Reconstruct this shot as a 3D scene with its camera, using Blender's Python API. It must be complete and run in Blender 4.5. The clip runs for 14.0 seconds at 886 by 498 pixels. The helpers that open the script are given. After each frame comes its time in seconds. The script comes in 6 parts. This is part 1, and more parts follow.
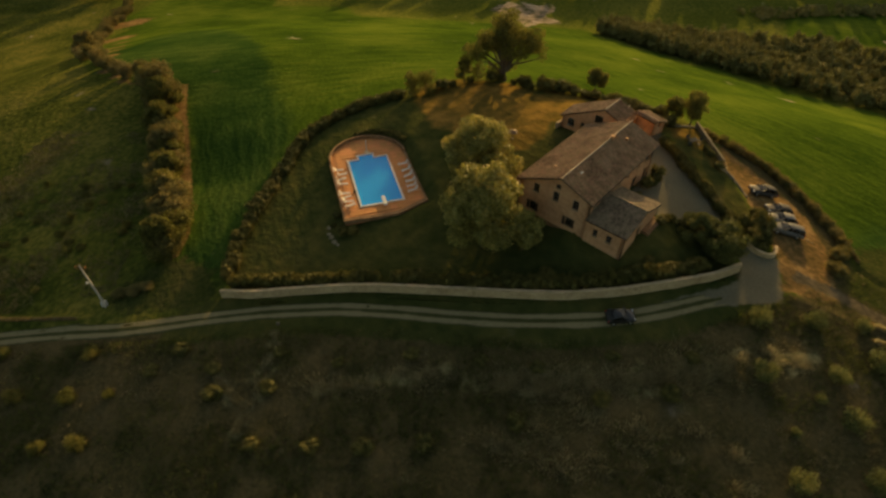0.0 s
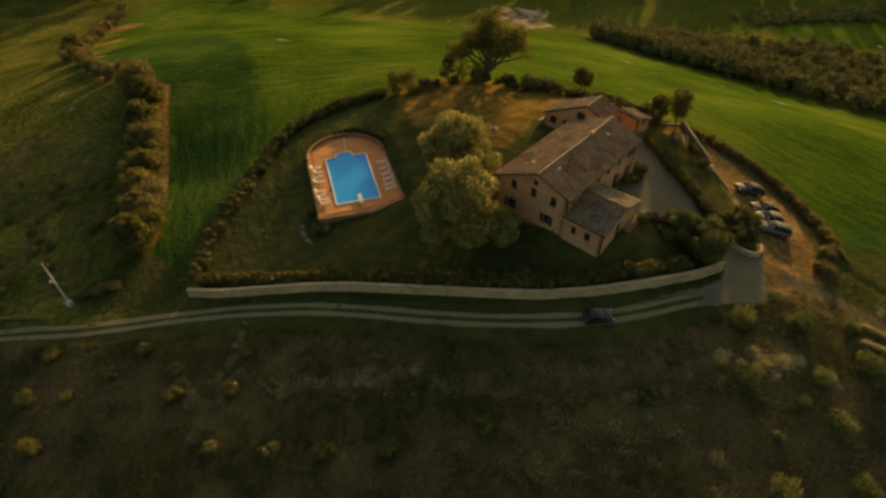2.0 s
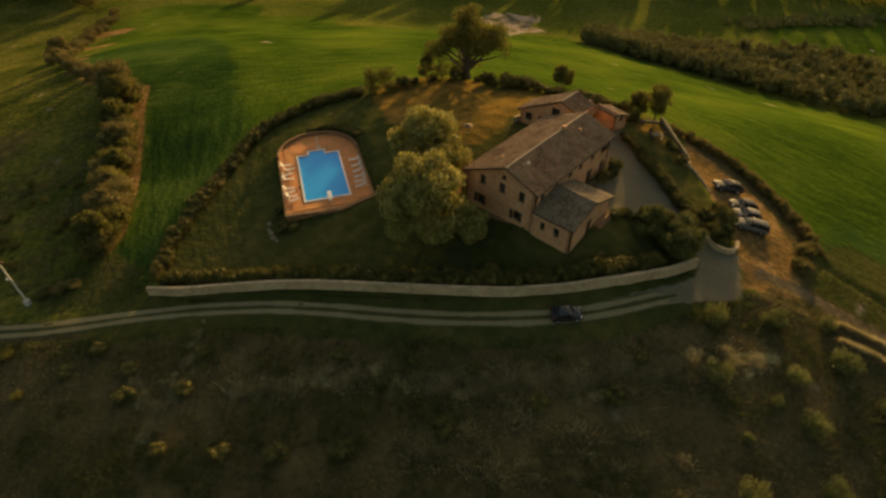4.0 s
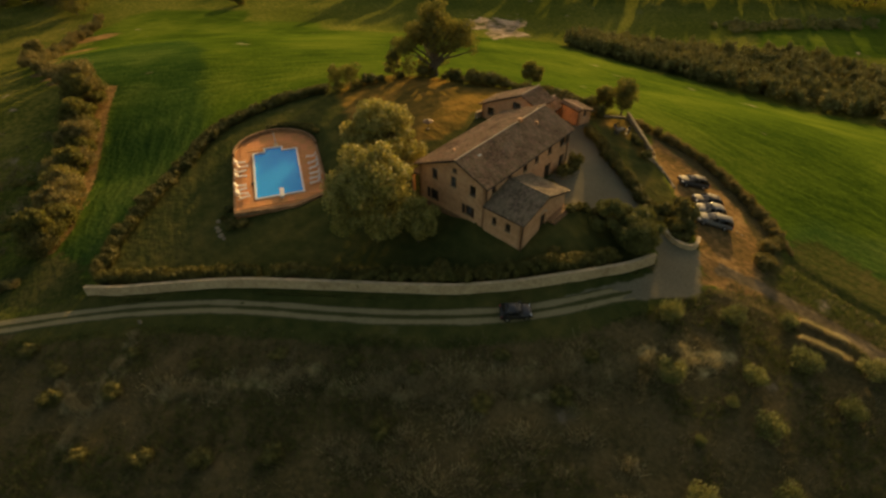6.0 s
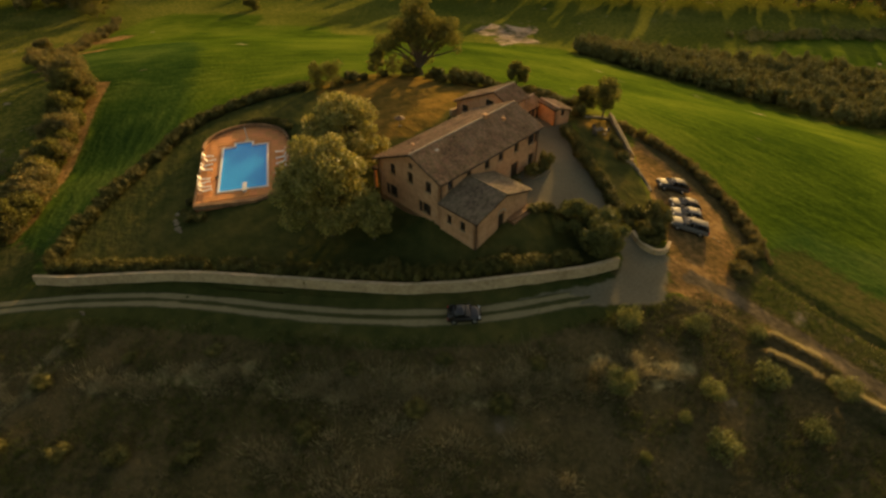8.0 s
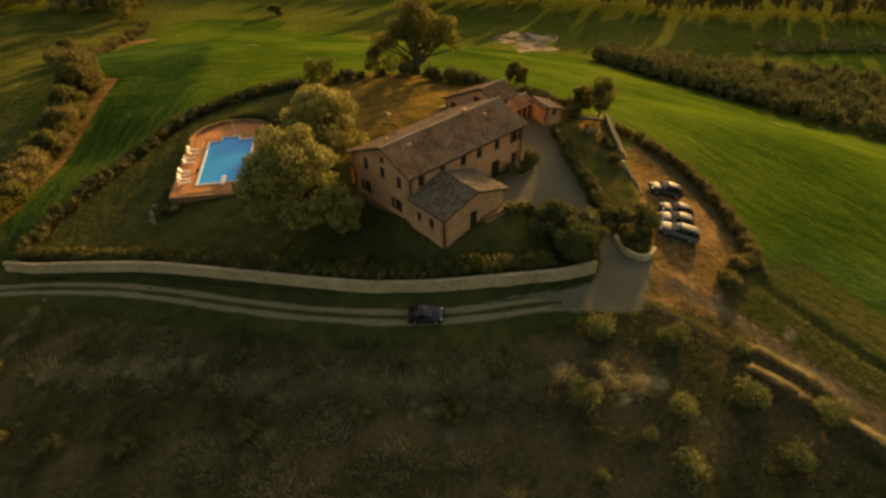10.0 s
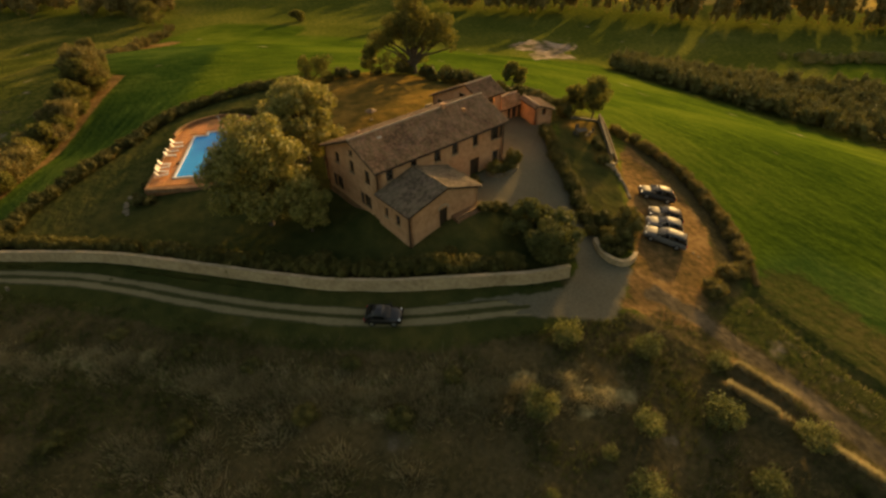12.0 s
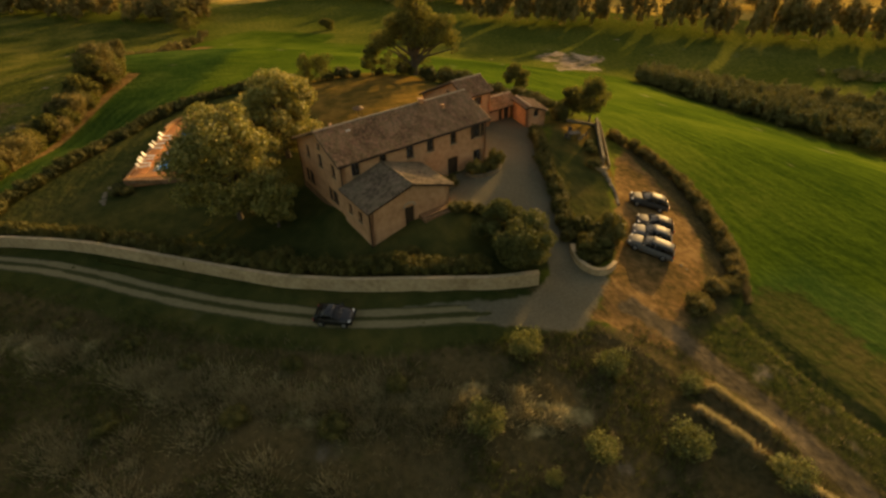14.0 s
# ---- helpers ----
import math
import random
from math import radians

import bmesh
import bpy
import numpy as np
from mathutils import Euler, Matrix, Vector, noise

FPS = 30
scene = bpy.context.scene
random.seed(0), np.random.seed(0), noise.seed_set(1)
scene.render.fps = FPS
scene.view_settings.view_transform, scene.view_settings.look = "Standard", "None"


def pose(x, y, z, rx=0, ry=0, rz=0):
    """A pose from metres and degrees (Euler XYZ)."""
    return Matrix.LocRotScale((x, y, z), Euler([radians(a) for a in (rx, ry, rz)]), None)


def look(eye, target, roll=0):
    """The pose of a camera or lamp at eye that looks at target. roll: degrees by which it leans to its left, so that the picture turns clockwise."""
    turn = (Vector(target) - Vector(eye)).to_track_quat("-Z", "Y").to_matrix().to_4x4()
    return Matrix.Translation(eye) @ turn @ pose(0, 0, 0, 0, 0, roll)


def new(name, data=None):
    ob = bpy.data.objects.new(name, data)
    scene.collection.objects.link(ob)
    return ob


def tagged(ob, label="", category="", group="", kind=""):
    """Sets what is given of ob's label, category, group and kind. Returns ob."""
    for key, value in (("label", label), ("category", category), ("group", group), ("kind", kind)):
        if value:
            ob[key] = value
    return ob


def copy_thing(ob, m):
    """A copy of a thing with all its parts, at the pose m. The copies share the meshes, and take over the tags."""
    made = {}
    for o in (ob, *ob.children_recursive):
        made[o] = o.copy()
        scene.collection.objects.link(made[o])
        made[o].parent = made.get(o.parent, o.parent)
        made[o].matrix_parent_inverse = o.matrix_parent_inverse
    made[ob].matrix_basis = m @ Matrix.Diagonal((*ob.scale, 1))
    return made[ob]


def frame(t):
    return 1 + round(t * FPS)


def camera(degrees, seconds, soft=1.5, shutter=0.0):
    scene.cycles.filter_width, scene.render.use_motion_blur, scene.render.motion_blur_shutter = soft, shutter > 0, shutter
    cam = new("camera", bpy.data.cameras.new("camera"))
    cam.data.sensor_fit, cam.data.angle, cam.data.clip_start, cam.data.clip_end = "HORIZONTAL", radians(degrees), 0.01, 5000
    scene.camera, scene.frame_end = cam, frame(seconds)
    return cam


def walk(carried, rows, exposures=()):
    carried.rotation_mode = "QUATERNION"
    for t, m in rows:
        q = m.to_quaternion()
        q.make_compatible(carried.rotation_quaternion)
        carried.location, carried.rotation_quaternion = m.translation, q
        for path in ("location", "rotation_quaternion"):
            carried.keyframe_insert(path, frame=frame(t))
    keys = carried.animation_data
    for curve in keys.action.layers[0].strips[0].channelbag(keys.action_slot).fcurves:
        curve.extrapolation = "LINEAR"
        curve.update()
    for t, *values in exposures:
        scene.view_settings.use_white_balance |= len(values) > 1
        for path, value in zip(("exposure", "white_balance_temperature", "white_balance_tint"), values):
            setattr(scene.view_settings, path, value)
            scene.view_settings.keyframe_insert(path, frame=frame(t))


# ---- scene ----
cam = camera(78.2, 14.0, soft=2.6)
PATH = [
    (0, (3.41, 0.763, 50.145), (3.238, 2.202, 48.766), -0.3),
    (0.5, (4.2, 1.017, 49.5), (4.027, 2.461, 48.127), -0.3),
    (1, (5.047, 1.293, 48.885), (4.872, 2.742, 47.518), -0.3),
    (1.5, (5.968, 1.579, 48.229), (5.79, 3.034, 46.867), -0.4),
    (2, (6.684, 1.833, 47.7), (6.507, 3.292, 46.343), -0.3),
    (2.5, (7.616, 2.051, 47.164), (7.438, 3.516, 45.814), -0.3),
    (3, (8.569, 2.229, 46.574), (8.389, 3.699, 45.23), -0.3),
    (5.5, (15.058, 3.92, 43.155), (14.874, 5.415, 41.84), -0.5),
    (6, (16.608, 4.397, 42.426), (16.426, 5.898, 41.117), -0.5),
    (6.5, (18.431, 4.949, 41.708), (18.252, 6.456, 40.405), -0.5),
    (7, (20.241, 5.484, 41.02), (20.047, 6.996, 39.725), -0.6),
    (7.5, (22.225, 6.121, 40.273), (21.995, 7.634, 38.986), -0.7),
    (8, (23.926, 6.706, 39.621), (23.666, 8.22, 38.339), -0.8),
    (10.5, (30.895, 9.763, 36.167), (30.517, 11.283, 34.924), -1.2),
    (11, (32.167, 10.431, 35.52), (31.768, 11.951, 34.284), -1.2),
    (11.5, (33.539, 11.197, 34.774), (33.117, 12.718, 33.546), -1.3),
    (12, (34.751, 11.93, 34.084), (34.306, 13.451, 32.865), -1.4),
    (12.5, (36.14, 12.819, 33.361), (35.666, 14.34, 32.151), -1.4),
    (13, (37.494, 13.66, 32.664), (36.993, 15.18, 31.464), -1.5),
    (13.5, (38.885, 14.629, 31.849), (38.354, 16.147, 30.66), -1.5),
    (14, (40.208, 15.565, 31.128), (39.647, 17.08, 29.949), -1.5),
]
walk(cam, [(t, look(eye, target, roll)) for t, eye, target, roll in PATH], [(0.0, 0.33, 8850, 5), (3.0, 0.37, 9000, 7), (6.5, 0.53, 9600, 10), (10.5, 0.61, 10300, 12), (14.0, 0.57, 10300, 12)])


# ---- light ----
SUN_AZ, SUN_EL = 76.0, 10.5            # degrees from +x towards +y, degrees above the horizon
world = bpy.data.worlds.new("sky")
scene.world = world
world.use_nodes = True
wn = world.node_tree
sky = wn.nodes.new("ShaderNodeTexSky")
sky.sky_type, sky.sun_disc = "NISHITA", False
sky.sun_elevation, sky.sun_rotation = radians(SUN_EL), radians(90 - SUN_AZ)
sky.dust_density, sky.ozone_density = 4.0, 1.0
wn.links.new(sky.outputs[0], wn.nodes["Background"].inputs[0])
wn.nodes["Background"].inputs[1].default_value = 0.146
sun_data = bpy.data.lights.new("sun", "SUN")
sun_data.energy, sun_data.angle, sun_data.color = 5.0, radians(0.6), (1.0, 0.72, 0.36)
sun = new("sun", sun_data)
to_sun = Vector((math.cos(radians(SUN_AZ)) * math.cos(radians(SUN_EL)), math.sin(radians(SUN_AZ)) * math.cos(radians(SUN_EL)), math.sin(radians(SUN_EL))))
sun.matrix_world = look(to_sun * 300, (0, 0, 0))


# ---- materials ----
def surface(name, stops, scale=4.0, scale2=0.6, rough=0.9, bump=0.3, bump_scale=None, metal=0.0, vary=0.0, island=0.0, spec=0.3, stretch=(1, 1, 1), transmit=0.0):
    """A procedural surface: colour stops driven by fine and broad noise, with relief, and variation by thing or by island."""
    m = bpy.data.materials.new(name)
    m.use_nodes = True
    nt = m.node_tree
    n, l = nt.nodes, nt.links
    b = n["Principled BSDF"]
    b.inputs["Roughness"].default_value, b.inputs["Metallic"].default_value = rough, metal
    b.inputs["Specular IOR Level"].default_value = spec
    tc = n.new("ShaderNodeTexCoord")
    mp = n.new("ShaderNodeMapping")
    mp.inputs["Scale"].default_value = stretch
    l.new(tc.outputs["Object"], mp.inputs[0])
    fine, broad = n.new("ShaderNodeTexNoise"), n.new("ShaderNodeTexNoise")
    fine.inputs["Scale"].default_value, fine.inputs["Detail"].default_value = scale, 6
    broad.inputs["Scale"].default_value, broad.inputs["Detail"].default_value = scale2, 3
    for t in (fine, broad):
        l.new(mp.outputs[0], t.inputs["Vector"])
    mix = n.new("ShaderNodeMath")
    mix.operation = "MULTIPLY_ADD"
    l.new(fine.outputs[0], mix.inputs[0])
    mix.inputs[1].default_value = 0.55
    half = n.new("ShaderNodeMath")
    half.operation = "MULTIPLY"
    l.new(broad.outputs[0], half.inputs[0])
    half.inputs[1].default_value = 0.45
    l.new(half.outputs[0], mix.inputs[2])
    ramp = n.new("ShaderNodeValToRGB")
    while len(ramp.color_ramp.elements) < len(stops):
        ramp.color_ramp.elements.new(0.5)
    for k, (e, c) in enumerate(zip(ramp.color_ramp.elements, stops)):
        e.position, e.color = 0.32 + 0.36 * k / max(1, len(stops) - 1), (*c, 1)
    l.new(mix.outputs[0], ramp.inputs[0])
    out = ramp.outputs[0]
    for amount, kind, socket in ((vary, "ShaderNodeObjectInfo", "Random"), (island, "ShaderNodeNewGeometry", "Random Per Island")):
        if amount:
            info, ma, hsv = n.new(kind), n.new("ShaderNodeMapRange"), n.new("ShaderNodeHueSaturation")
            l.new(info.outputs[socket], ma.inputs[0])
            ma.inputs[3].default_value, ma.inputs[4].default_value = 1 - amount, 1 + amount
            l.new(out, hsv.inputs["Color"])
            l.new(ma.outputs[0], hsv.inputs["Value"])
            hue = n.new("ShaderNodeMapRange")
            l.new(info.outputs[socket], hue.inputs[0])
            hue.inputs[3].default_value, hue.inputs[4].default_value = 0.5 + 0.05 * amount, 0.5 - 0.06 * amount
            l.new(hue.outputs[0], hsv.inputs["Hue"])
            out = hsv.outputs[0]
    l.new(out, b.inputs["Base Color"])
    if bump:
        bp = n.new("ShaderNodeBump")
        bp.inputs["Strength"].default_value = bump
        bp.inputs["Distance"].default_value = 0.05
        src = fine
        if bump_scale:
            src = n.new("ShaderNodeTexNoise")
            src.inputs["Scale"].default_value, src.inputs["Detail"].default_value = bump_scale, 4
            l.new(mp.outputs[0], src.inputs["Vector"])
        l.new(src.outputs[0], bp.inputs["Height"])
        l.new(bp.outputs[0], b.inputs["Normal"])
    if transmit:
        tr, add = n.new("ShaderNodeBsdfTranslucent"), n.new("ShaderNodeMixShader")
        l.new(out, tr.inputs[0])
        add.inputs[0].default_value = transmit
        l.new(b.outputs[0], add.inputs[1])
        l.new(tr.outputs[0], add.inputs[2])
        l.new(add.outputs[0], n["Material Output"].inputs[0])
    return m


M = {}
M["plaster"] = surface("ochre_plaster", [(0.40, 0.202, 0.098), (0.56, 0.302, 0.155), (0.66, 0.39, 0.215)], 1.8, 0.4, 0.92, 0.5, 9)
M["rooftile"] = surface("clay_roof_tile", [(0.075, 0.045, 0.026), (0.165, 0.095, 0.052), (0.25, 0.148, 0.08), (0.31, 0.195, 0.11), (0.17, 0.122, 0.076)], 4.0, 0.5, 0.9, 0.5, 14, island=0.24)
M["mossy_tile"] = surface("mossy_roof_tile", [(0.06, 0.045, 0.03), (0.15, 0.11, 0.07), (0.24, 0.175, 0.11), (0.13, 0.115, 0.07)], 3.2, 0.6, 0.92, 0.5, 14, island=0.25)
# Paler than the roof: grazing sun on the ridge is put into this colour.
M["ridge"] = surface("pale_sunlit_ridge", [(0.36, 0.26, 0.17), (0.50, 0.38, 0.26)], 5, 1, 0.9, 0.3)
M["stone"] = surface("pale_wall_stone", [(0.30, 0.208, 0.112), (0.45, 0.33, 0.185), (0.56, 0.43, 0.255)], 2.6, 0.5, 0.95, 0.7, 7)
M["coping"] = surface("coping_stone", [(0.35, 0.25, 0.14), (0.50, 0.38, 0.225)], 3, 0.6, 0.9, 0.4, vary=0.15)
M["darkwood"] = surface("dark_brown_wood", [(0.035, 0.022, 0.013), (0.07, 0.045, 0.025)], 8, 2, 0.6, 0.2, stretch=(1, 1, 0.2))
M["metal"] = surface("brown_metal", [(0.05, 0.035, 0.025), (0.08, 0.055, 0.04)], 9, 2, 0.45, 0.05, metal=0.5)
M["white"] = surface("white_plastic", [(0.52, 0.51, 0.48), (0.64, 0.63, 0.60)], 6, 1.5, 0.5, 0.05)
M["greyplastic"] = surface("grey_weathered_plastic", [(0.05, 0.045, 0.037), (0.09, 0.08, 0.066)], 6, 1.5, 0.6, 0.05)
M["canvas"] = surface("cream_canvas", [(0.15, 0.09, 0.05), (0.21, 0.135, 0.08)], 6, 1.5, 0.85, 0.2)
M["terracotta"] = surface("terracotta_paving", [(0.42, 0.155, 0.055), (0.54, 0.215, 0.075), (0.60, 0.28, 0.11)], 4.5, 0.5, 0.8, 0.25, vary=0.12)
M["brick"] = surface("weathered_brick", [(0.13, 0.07, 0.035), (0.24, 0.13, 0.065), (0.34, 0.20, 0.11)], 4, 0.6, 0.92, 0.5, 9)
M["joint"] = surface("paving_joint", [(0.40, 0.16, 0.062), (0.54, 0.24, 0.095)], 5, 1, 0.9, 0.2)
M["pooltile"] = surface("pool_blue_lining", [(0.02, 0.40, 0.92), (0.04, 0.48, 0.97)], 8, 1, 0.4, 0.0)
M["bark"] = surface("bark", [(0.06, 0.045, 0.03), (0.13, 0.10, 0.07)], 5, 1.5, 0.95, 0.9, stretch=(1, 1, 0.3))
M["lime"] = surface("yellow_green_leaves", [(0.14, 0.14, 0.032), (0.27, 0.25, 0.062), (0.42, 0.375, 0.105)], 1.5, 0.35, 0.55, 0, island=0.5, transmit=0.32, spec=0.4)
M["oakleaf"] = surface("oak_leaves", [(0.08, 0.088, 0.02), (0.145, 0.14, 0.032), (0.22, 0.185, 0.048)], 1.0, 0.3, 0.75, 0, island=0.35, transmit=0.45)
M["garden"] = surface("garden_shrub_leaves", [(0.06, 0.075, 0.018), (0.11, 0.115, 0.03), (0.17, 0.15, 0.045)], 1.4, 0.4, 0.75, 0, island=0.3, transmit=0.25)
M["laurel"] = surface("hedge_leaves", [(0.05, 0.055, 0.011), (0.10, 0.095, 0.02), (0.18, 0.145, 0.035)], 1.6, 0.5, 0.7, 0, vary=0.25, island=0.3, transmit=0.25)
M["rust"] = surface("autumn_scrub_leaves", [(0.085, 0.084, 0.026), (0.18, 0.152, 0.047), (0.30, 0.228, 0.07)], 1.2, 0.4, 0.8, 0, vary=0.25, island=0.35, transmit=0.25)
M["heath"] = surface("olive_brown_leaves", [(0.085, 0.075, 0.02), (0.18, 0.145, 0.04), (0.31, 0.225, 0.06)], 1.6, 0.5, 0.8, 0, vary=0.2, island=0.3, transmit=0.3)
M["thorn"] = surface("thorn_bush_leaves", [(0.085, 0.105, 0.03), (0.15, 0.16, 0.05), (0.215, 0.205, 0.072)], 1.4, 0.4, 0.8, 0, vary=0.25, island=0.35, transmit=0.3)
M["shrub"] = surface("field_shrub_leaves", [(0.09, 0.10, 0.02), (0.16, 0.15, 0.035), (0.22, 0.19, 0.05)], 1.4, 0.4, 0.8, 0, vary=0.25, island=0.35, transmit=0.42)
M["wood"] = surface("far_wood_leaves", [(0.11, 0.11, 0.034), (0.18, 0.165, 0.05), (0.26, 0.215, 0.068)], 0.4, 0.06, 0.85, 0, island=0.12, transmit=0.15)
# Leaves lightened to stand in for haze over the distant trees.
M["hazewood"] = surface("far_haze_leaves", [(0.13, 0.105, 0.034), (0.22, 0.17, 0.052), (0.33, 0.245, 0.076)], 0.3, 0.05, 0.85, 0, island=0.35, transmit=0.22)
M["drygrass"] = surface("dry_grass_blades", [(0.10, 0.088, 0.04), (0.18, 0.15, 0.075), (0.30, 0.25, 0.135)], 0.5, 0.08, 0.9, 0, island=0.4, transmit=0.3)
M["greengrass"] = surface("green_grass_blades", [(0.045, 0.065, 0.016), (0.09, 0.105, 0.026), (0.135, 0.135, 0.038)], 0.5, 0.08, 0.9, 0, island=0.4, transmit=0.3)
M["straw"] = surface("pale_straw_blades", [(0.22, 0.195, 0.10), (0.32, 0.28, 0.155), (0.43, 0.38, 0.22)], 0.5, 0.08, 0.9, 0, island=0.3, transmit=0.5)
M["rubber"] = surface("tyre_rubber", [(0.012, 0.012, 0.012), (0.03, 0.03, 0.03)], 12, 3, 0.85, 0.1)
M["rim"] = surface("alloy_rim", [(0.45, 0.45, 0.45), (0.6, 0.6, 0.6)], 8, 2, 0.35, 0, metal=0.9)
M["lamp"] = surface("lamp_lens", [(0.6, 0.6, 0.58), (0.75, 0.75, 0.72)], 8, 2, 0.15, 0, spec=0.6)
M["tail"] = surface("tail_lens", [(0.3, 0.02, 0.015), (0.4, 0.03, 0.02)], 8, 2, 0.2, 0, spec=0.6)
M["concrete"] = surface("pale_concrete", [(0.40, 0.37, 0.32), (0.52, 0.48, 0.42)], 4, 1, 0.9, 0.3)
M["rock"] = surface("grey_rock", [(0.11, 0.09, 0.055), (0.20, 0.16, 0.10), (0.30, 0.24, 0.155)], 3, 0.7, 0.95, 0.8)
M["inside"] = surface("dim_interior", [(0.10, 0.08, 0.06), (0.14, 0.11, 0.08)], 2, 0.5, 0.95, 0.1)


def paint(name, c, spec=0.06, rough=0.5):
    return surface(name, [tuple(v * 0.9 for v in c), c], 3, 0.5, rough, 0, spec=spec)


def glass(name, tint, rough=0.05):
    m = bpy.data.materials.new(name)
    m.use_nodes = True
    b = m.node_tree.nodes["Principled BSDF"]
    b.inputs["Base Color"].default_value, b.inputs["Roughness"].default_value = (*tint, 1), rough
    b.inputs["Transmission Weight"].default_value, b.inputs["IOR"].default_value = 0.85, 1.45
    return m


M["glass"] = glass("window_glass", (0.35, 0.36, 0.36))
M["carglass"] = glass("car_glass", (0.05, 0.055, 0.06), 0.12)
M["carglass"].node_tree.nodes["Principled BSDF"].inputs["Specular IOR Level"].default_value = 0.08


def water_material():
    m = glass("pool_water", (0.008, 0.40, 1.0), 0.18)
    b = m.node_tree.nodes["Principled BSDF"]
    b.inputs["Transmission Weight"].default_value, b.inputs["IOR"].default_value = 0.2, 1.33
    b.inputs["Specular IOR Level"].default_value = 0.25
    n, l = m.node_tree.nodes, m.node_tree.links
    tc, no, bp = n.new("ShaderNodeTexCoord"), n.new("ShaderNodeTexNoise"), n.new("ShaderNodeBump")
    no.inputs["Scale"].default_value = 2.5
    l.new(tc.outputs["Object"], no.inputs["Vector"])
    l.new(no.outputs[0], bp.inputs["Height"])
    bp.inputs["Strength"].default_value, bp.inputs["Distance"].default_value = 0.12, 0.03
    l.new(bp.outputs[0], b.inputs["Normal"])
    return m


M["water"] = water_material()


# ---- building blocks ----
def mesh_of(name, bm, material):
    me = bpy.data.meshes.new(name)
    bm.to_mesh(me)
    bm.free()
    for mm in (material if isinstance(material, (list, tuple)) else [material]):
        me.materials.append(mm)
    return me


def part(name, bm, material, parent=None, label="", m=None):
    ob = new(name, mesh_of(name, bm, material))
    if m is not None:
        ob.matrix_basis = m
    if parent is not None:
        ob.parent = parent
    if label:
        ob["label"] = label
    return ob


def holder(name, m, label, category, group="", kind=""):
    ob = new(name)
    ob.empty_display_size = 0.2
    ob.matrix_basis = m
    return tagged(ob, label, category, group, kind)


def box(bm, x0, x1, y0, y1, z0, z1, bevel=0.0, m=None):
    r = bmesh.ops.create_cube(bm, size=1)
    vs = r["verts"]
    for v in vs:
        v.co = Vector(((x0 + x1) / 2 + v.co.x * (x1 - x0), (y0 + y1) / 2 + v.co.y * (y1 - y0), (z0 + z1) / 2 + v.co.z * (z1 - z0)))
    if bevel:
        es = list({e for v in vs for e in v.link_edges})
        r = bmesh.ops.bevel(bm, geom=es, offset=bevel, segments=2, affect="EDGES", profile=0.5)
        vs = list({v for f in r["faces"] for v in f.verts} | {v for v in vs if v.is_valid})
    if m is not None:
        bmesh.ops.transform(bm, matrix=m, verts=vs)
    return vs


def boxes(*rows, bevel=0.0):
    bm = bmesh.new()
    for r in rows:
        box(bm, *r, bevel=bevel)
    return bm


def tube(bm, a, b, r0, r1, sides=8, cap=True):
    a, b = Vector(a), Vector(b)
    q = (b - a).to_track_quat("Z", "Y").to_matrix().to_4x4()
    res = bmesh.ops.create_cone(bm, cap_ends=cap, segments=sides, radius1=r0, radius2=r1, depth=(b - a).length)
    bmesh.ops.transform(bm, matrix=Matrix.Translation((a + b) / 2) @ q, verts=res["verts"])


def prism(bm, outline, z0, z1):
    """A closed solid of an outline, from z0 to z1 (numbers or functions of x, y)."""
    lo = [bm.verts.new((x, y, z0(x, y) if callable(z0) else z0)) for x, y in outline]
    hi = [bm.verts.new((x, y, z1(x, y) if callable(z1) else z1)) for x, y in outline]
    bm.faces.new(hi)
    bm.faces.new(lo[::-1])
    k = len(outline)
    for i in range(k):
        bm.faces.new((lo[i], lo[(i + 1) % k], hi[(i + 1) % k], hi[i]))


def pydata(name, verts, faces, material, smooth=False):
    me = bpy.data.meshes.new(name)
    me.from_pydata(verts, [], faces)
    me.materials.append(material)
    if smooth:
        me.shade_smooth()
    return me


# ---- terrain ----
PLAIN = -47.0
HILLS = [(10, 70, 45, 6.92), (10, 70, 110, 34.28), (-55, 95, 30, -2.66), (-90, 140, 55, 12.32), (20, 165, 40, 6.24), (80, 110, 50, 6.26), (-60, 10, 45, -4.28), (60, 20, 40, 1.77), (0, -40, 80, 13.15), (120, 200, 80, 2.36), (-130, 60, 70, 4.8), (130, 60, 60, 4.53), (90, 160, 40, -7.13), (40, 220, 60, -6.03), (-60, 230, 70, -2.15)]
MOUNDS = [(-12, 66, 18, -1.84), (18, 64, 16, 0.09), (32, 66, 14, 1.24), (40, 56, 12, -0.28), (48, 70, 14, -3.32), (-34, 50, 14, -0.38), (-50, 44, 20, 1.18), (8, 100, 22, 1.89), (20, 38, 20, -3.85), (-10, 42, 16, -1.08), (25, 130, 25, -3.67), (-30, 78, 18, 1.42), (65, 60, 20, -0.36), (-52, 77, 9, -1.4), (-54, 126, 14, 1.3), (34, 24, 8, -0.9), (45, 67, 6, 0.45), (25.5, 54.5, 3.2, 0.9), (-125, 105, 28, 3.0), (-44, 72, 7, -0.8), (40.5, 56.5, 3, 0.35)]
KNOLLS = HILLS + MOUNDS
DECK_Z = -1.08
POOL = pose(-16.0, 62.1, DECK_Z, 0, 0, 23.3)      # x across, y along
DECK_LOCAL = [(-3.0, -2.6), (4.8, -3.2), (9.7, -1.3), (9.6, 5.0)] + [(3.25 + 6.3 * math.cos(a), 12.3 + 6.2 * math.sin(a)) for a in np.linspace(0.0, math.pi, 17)]
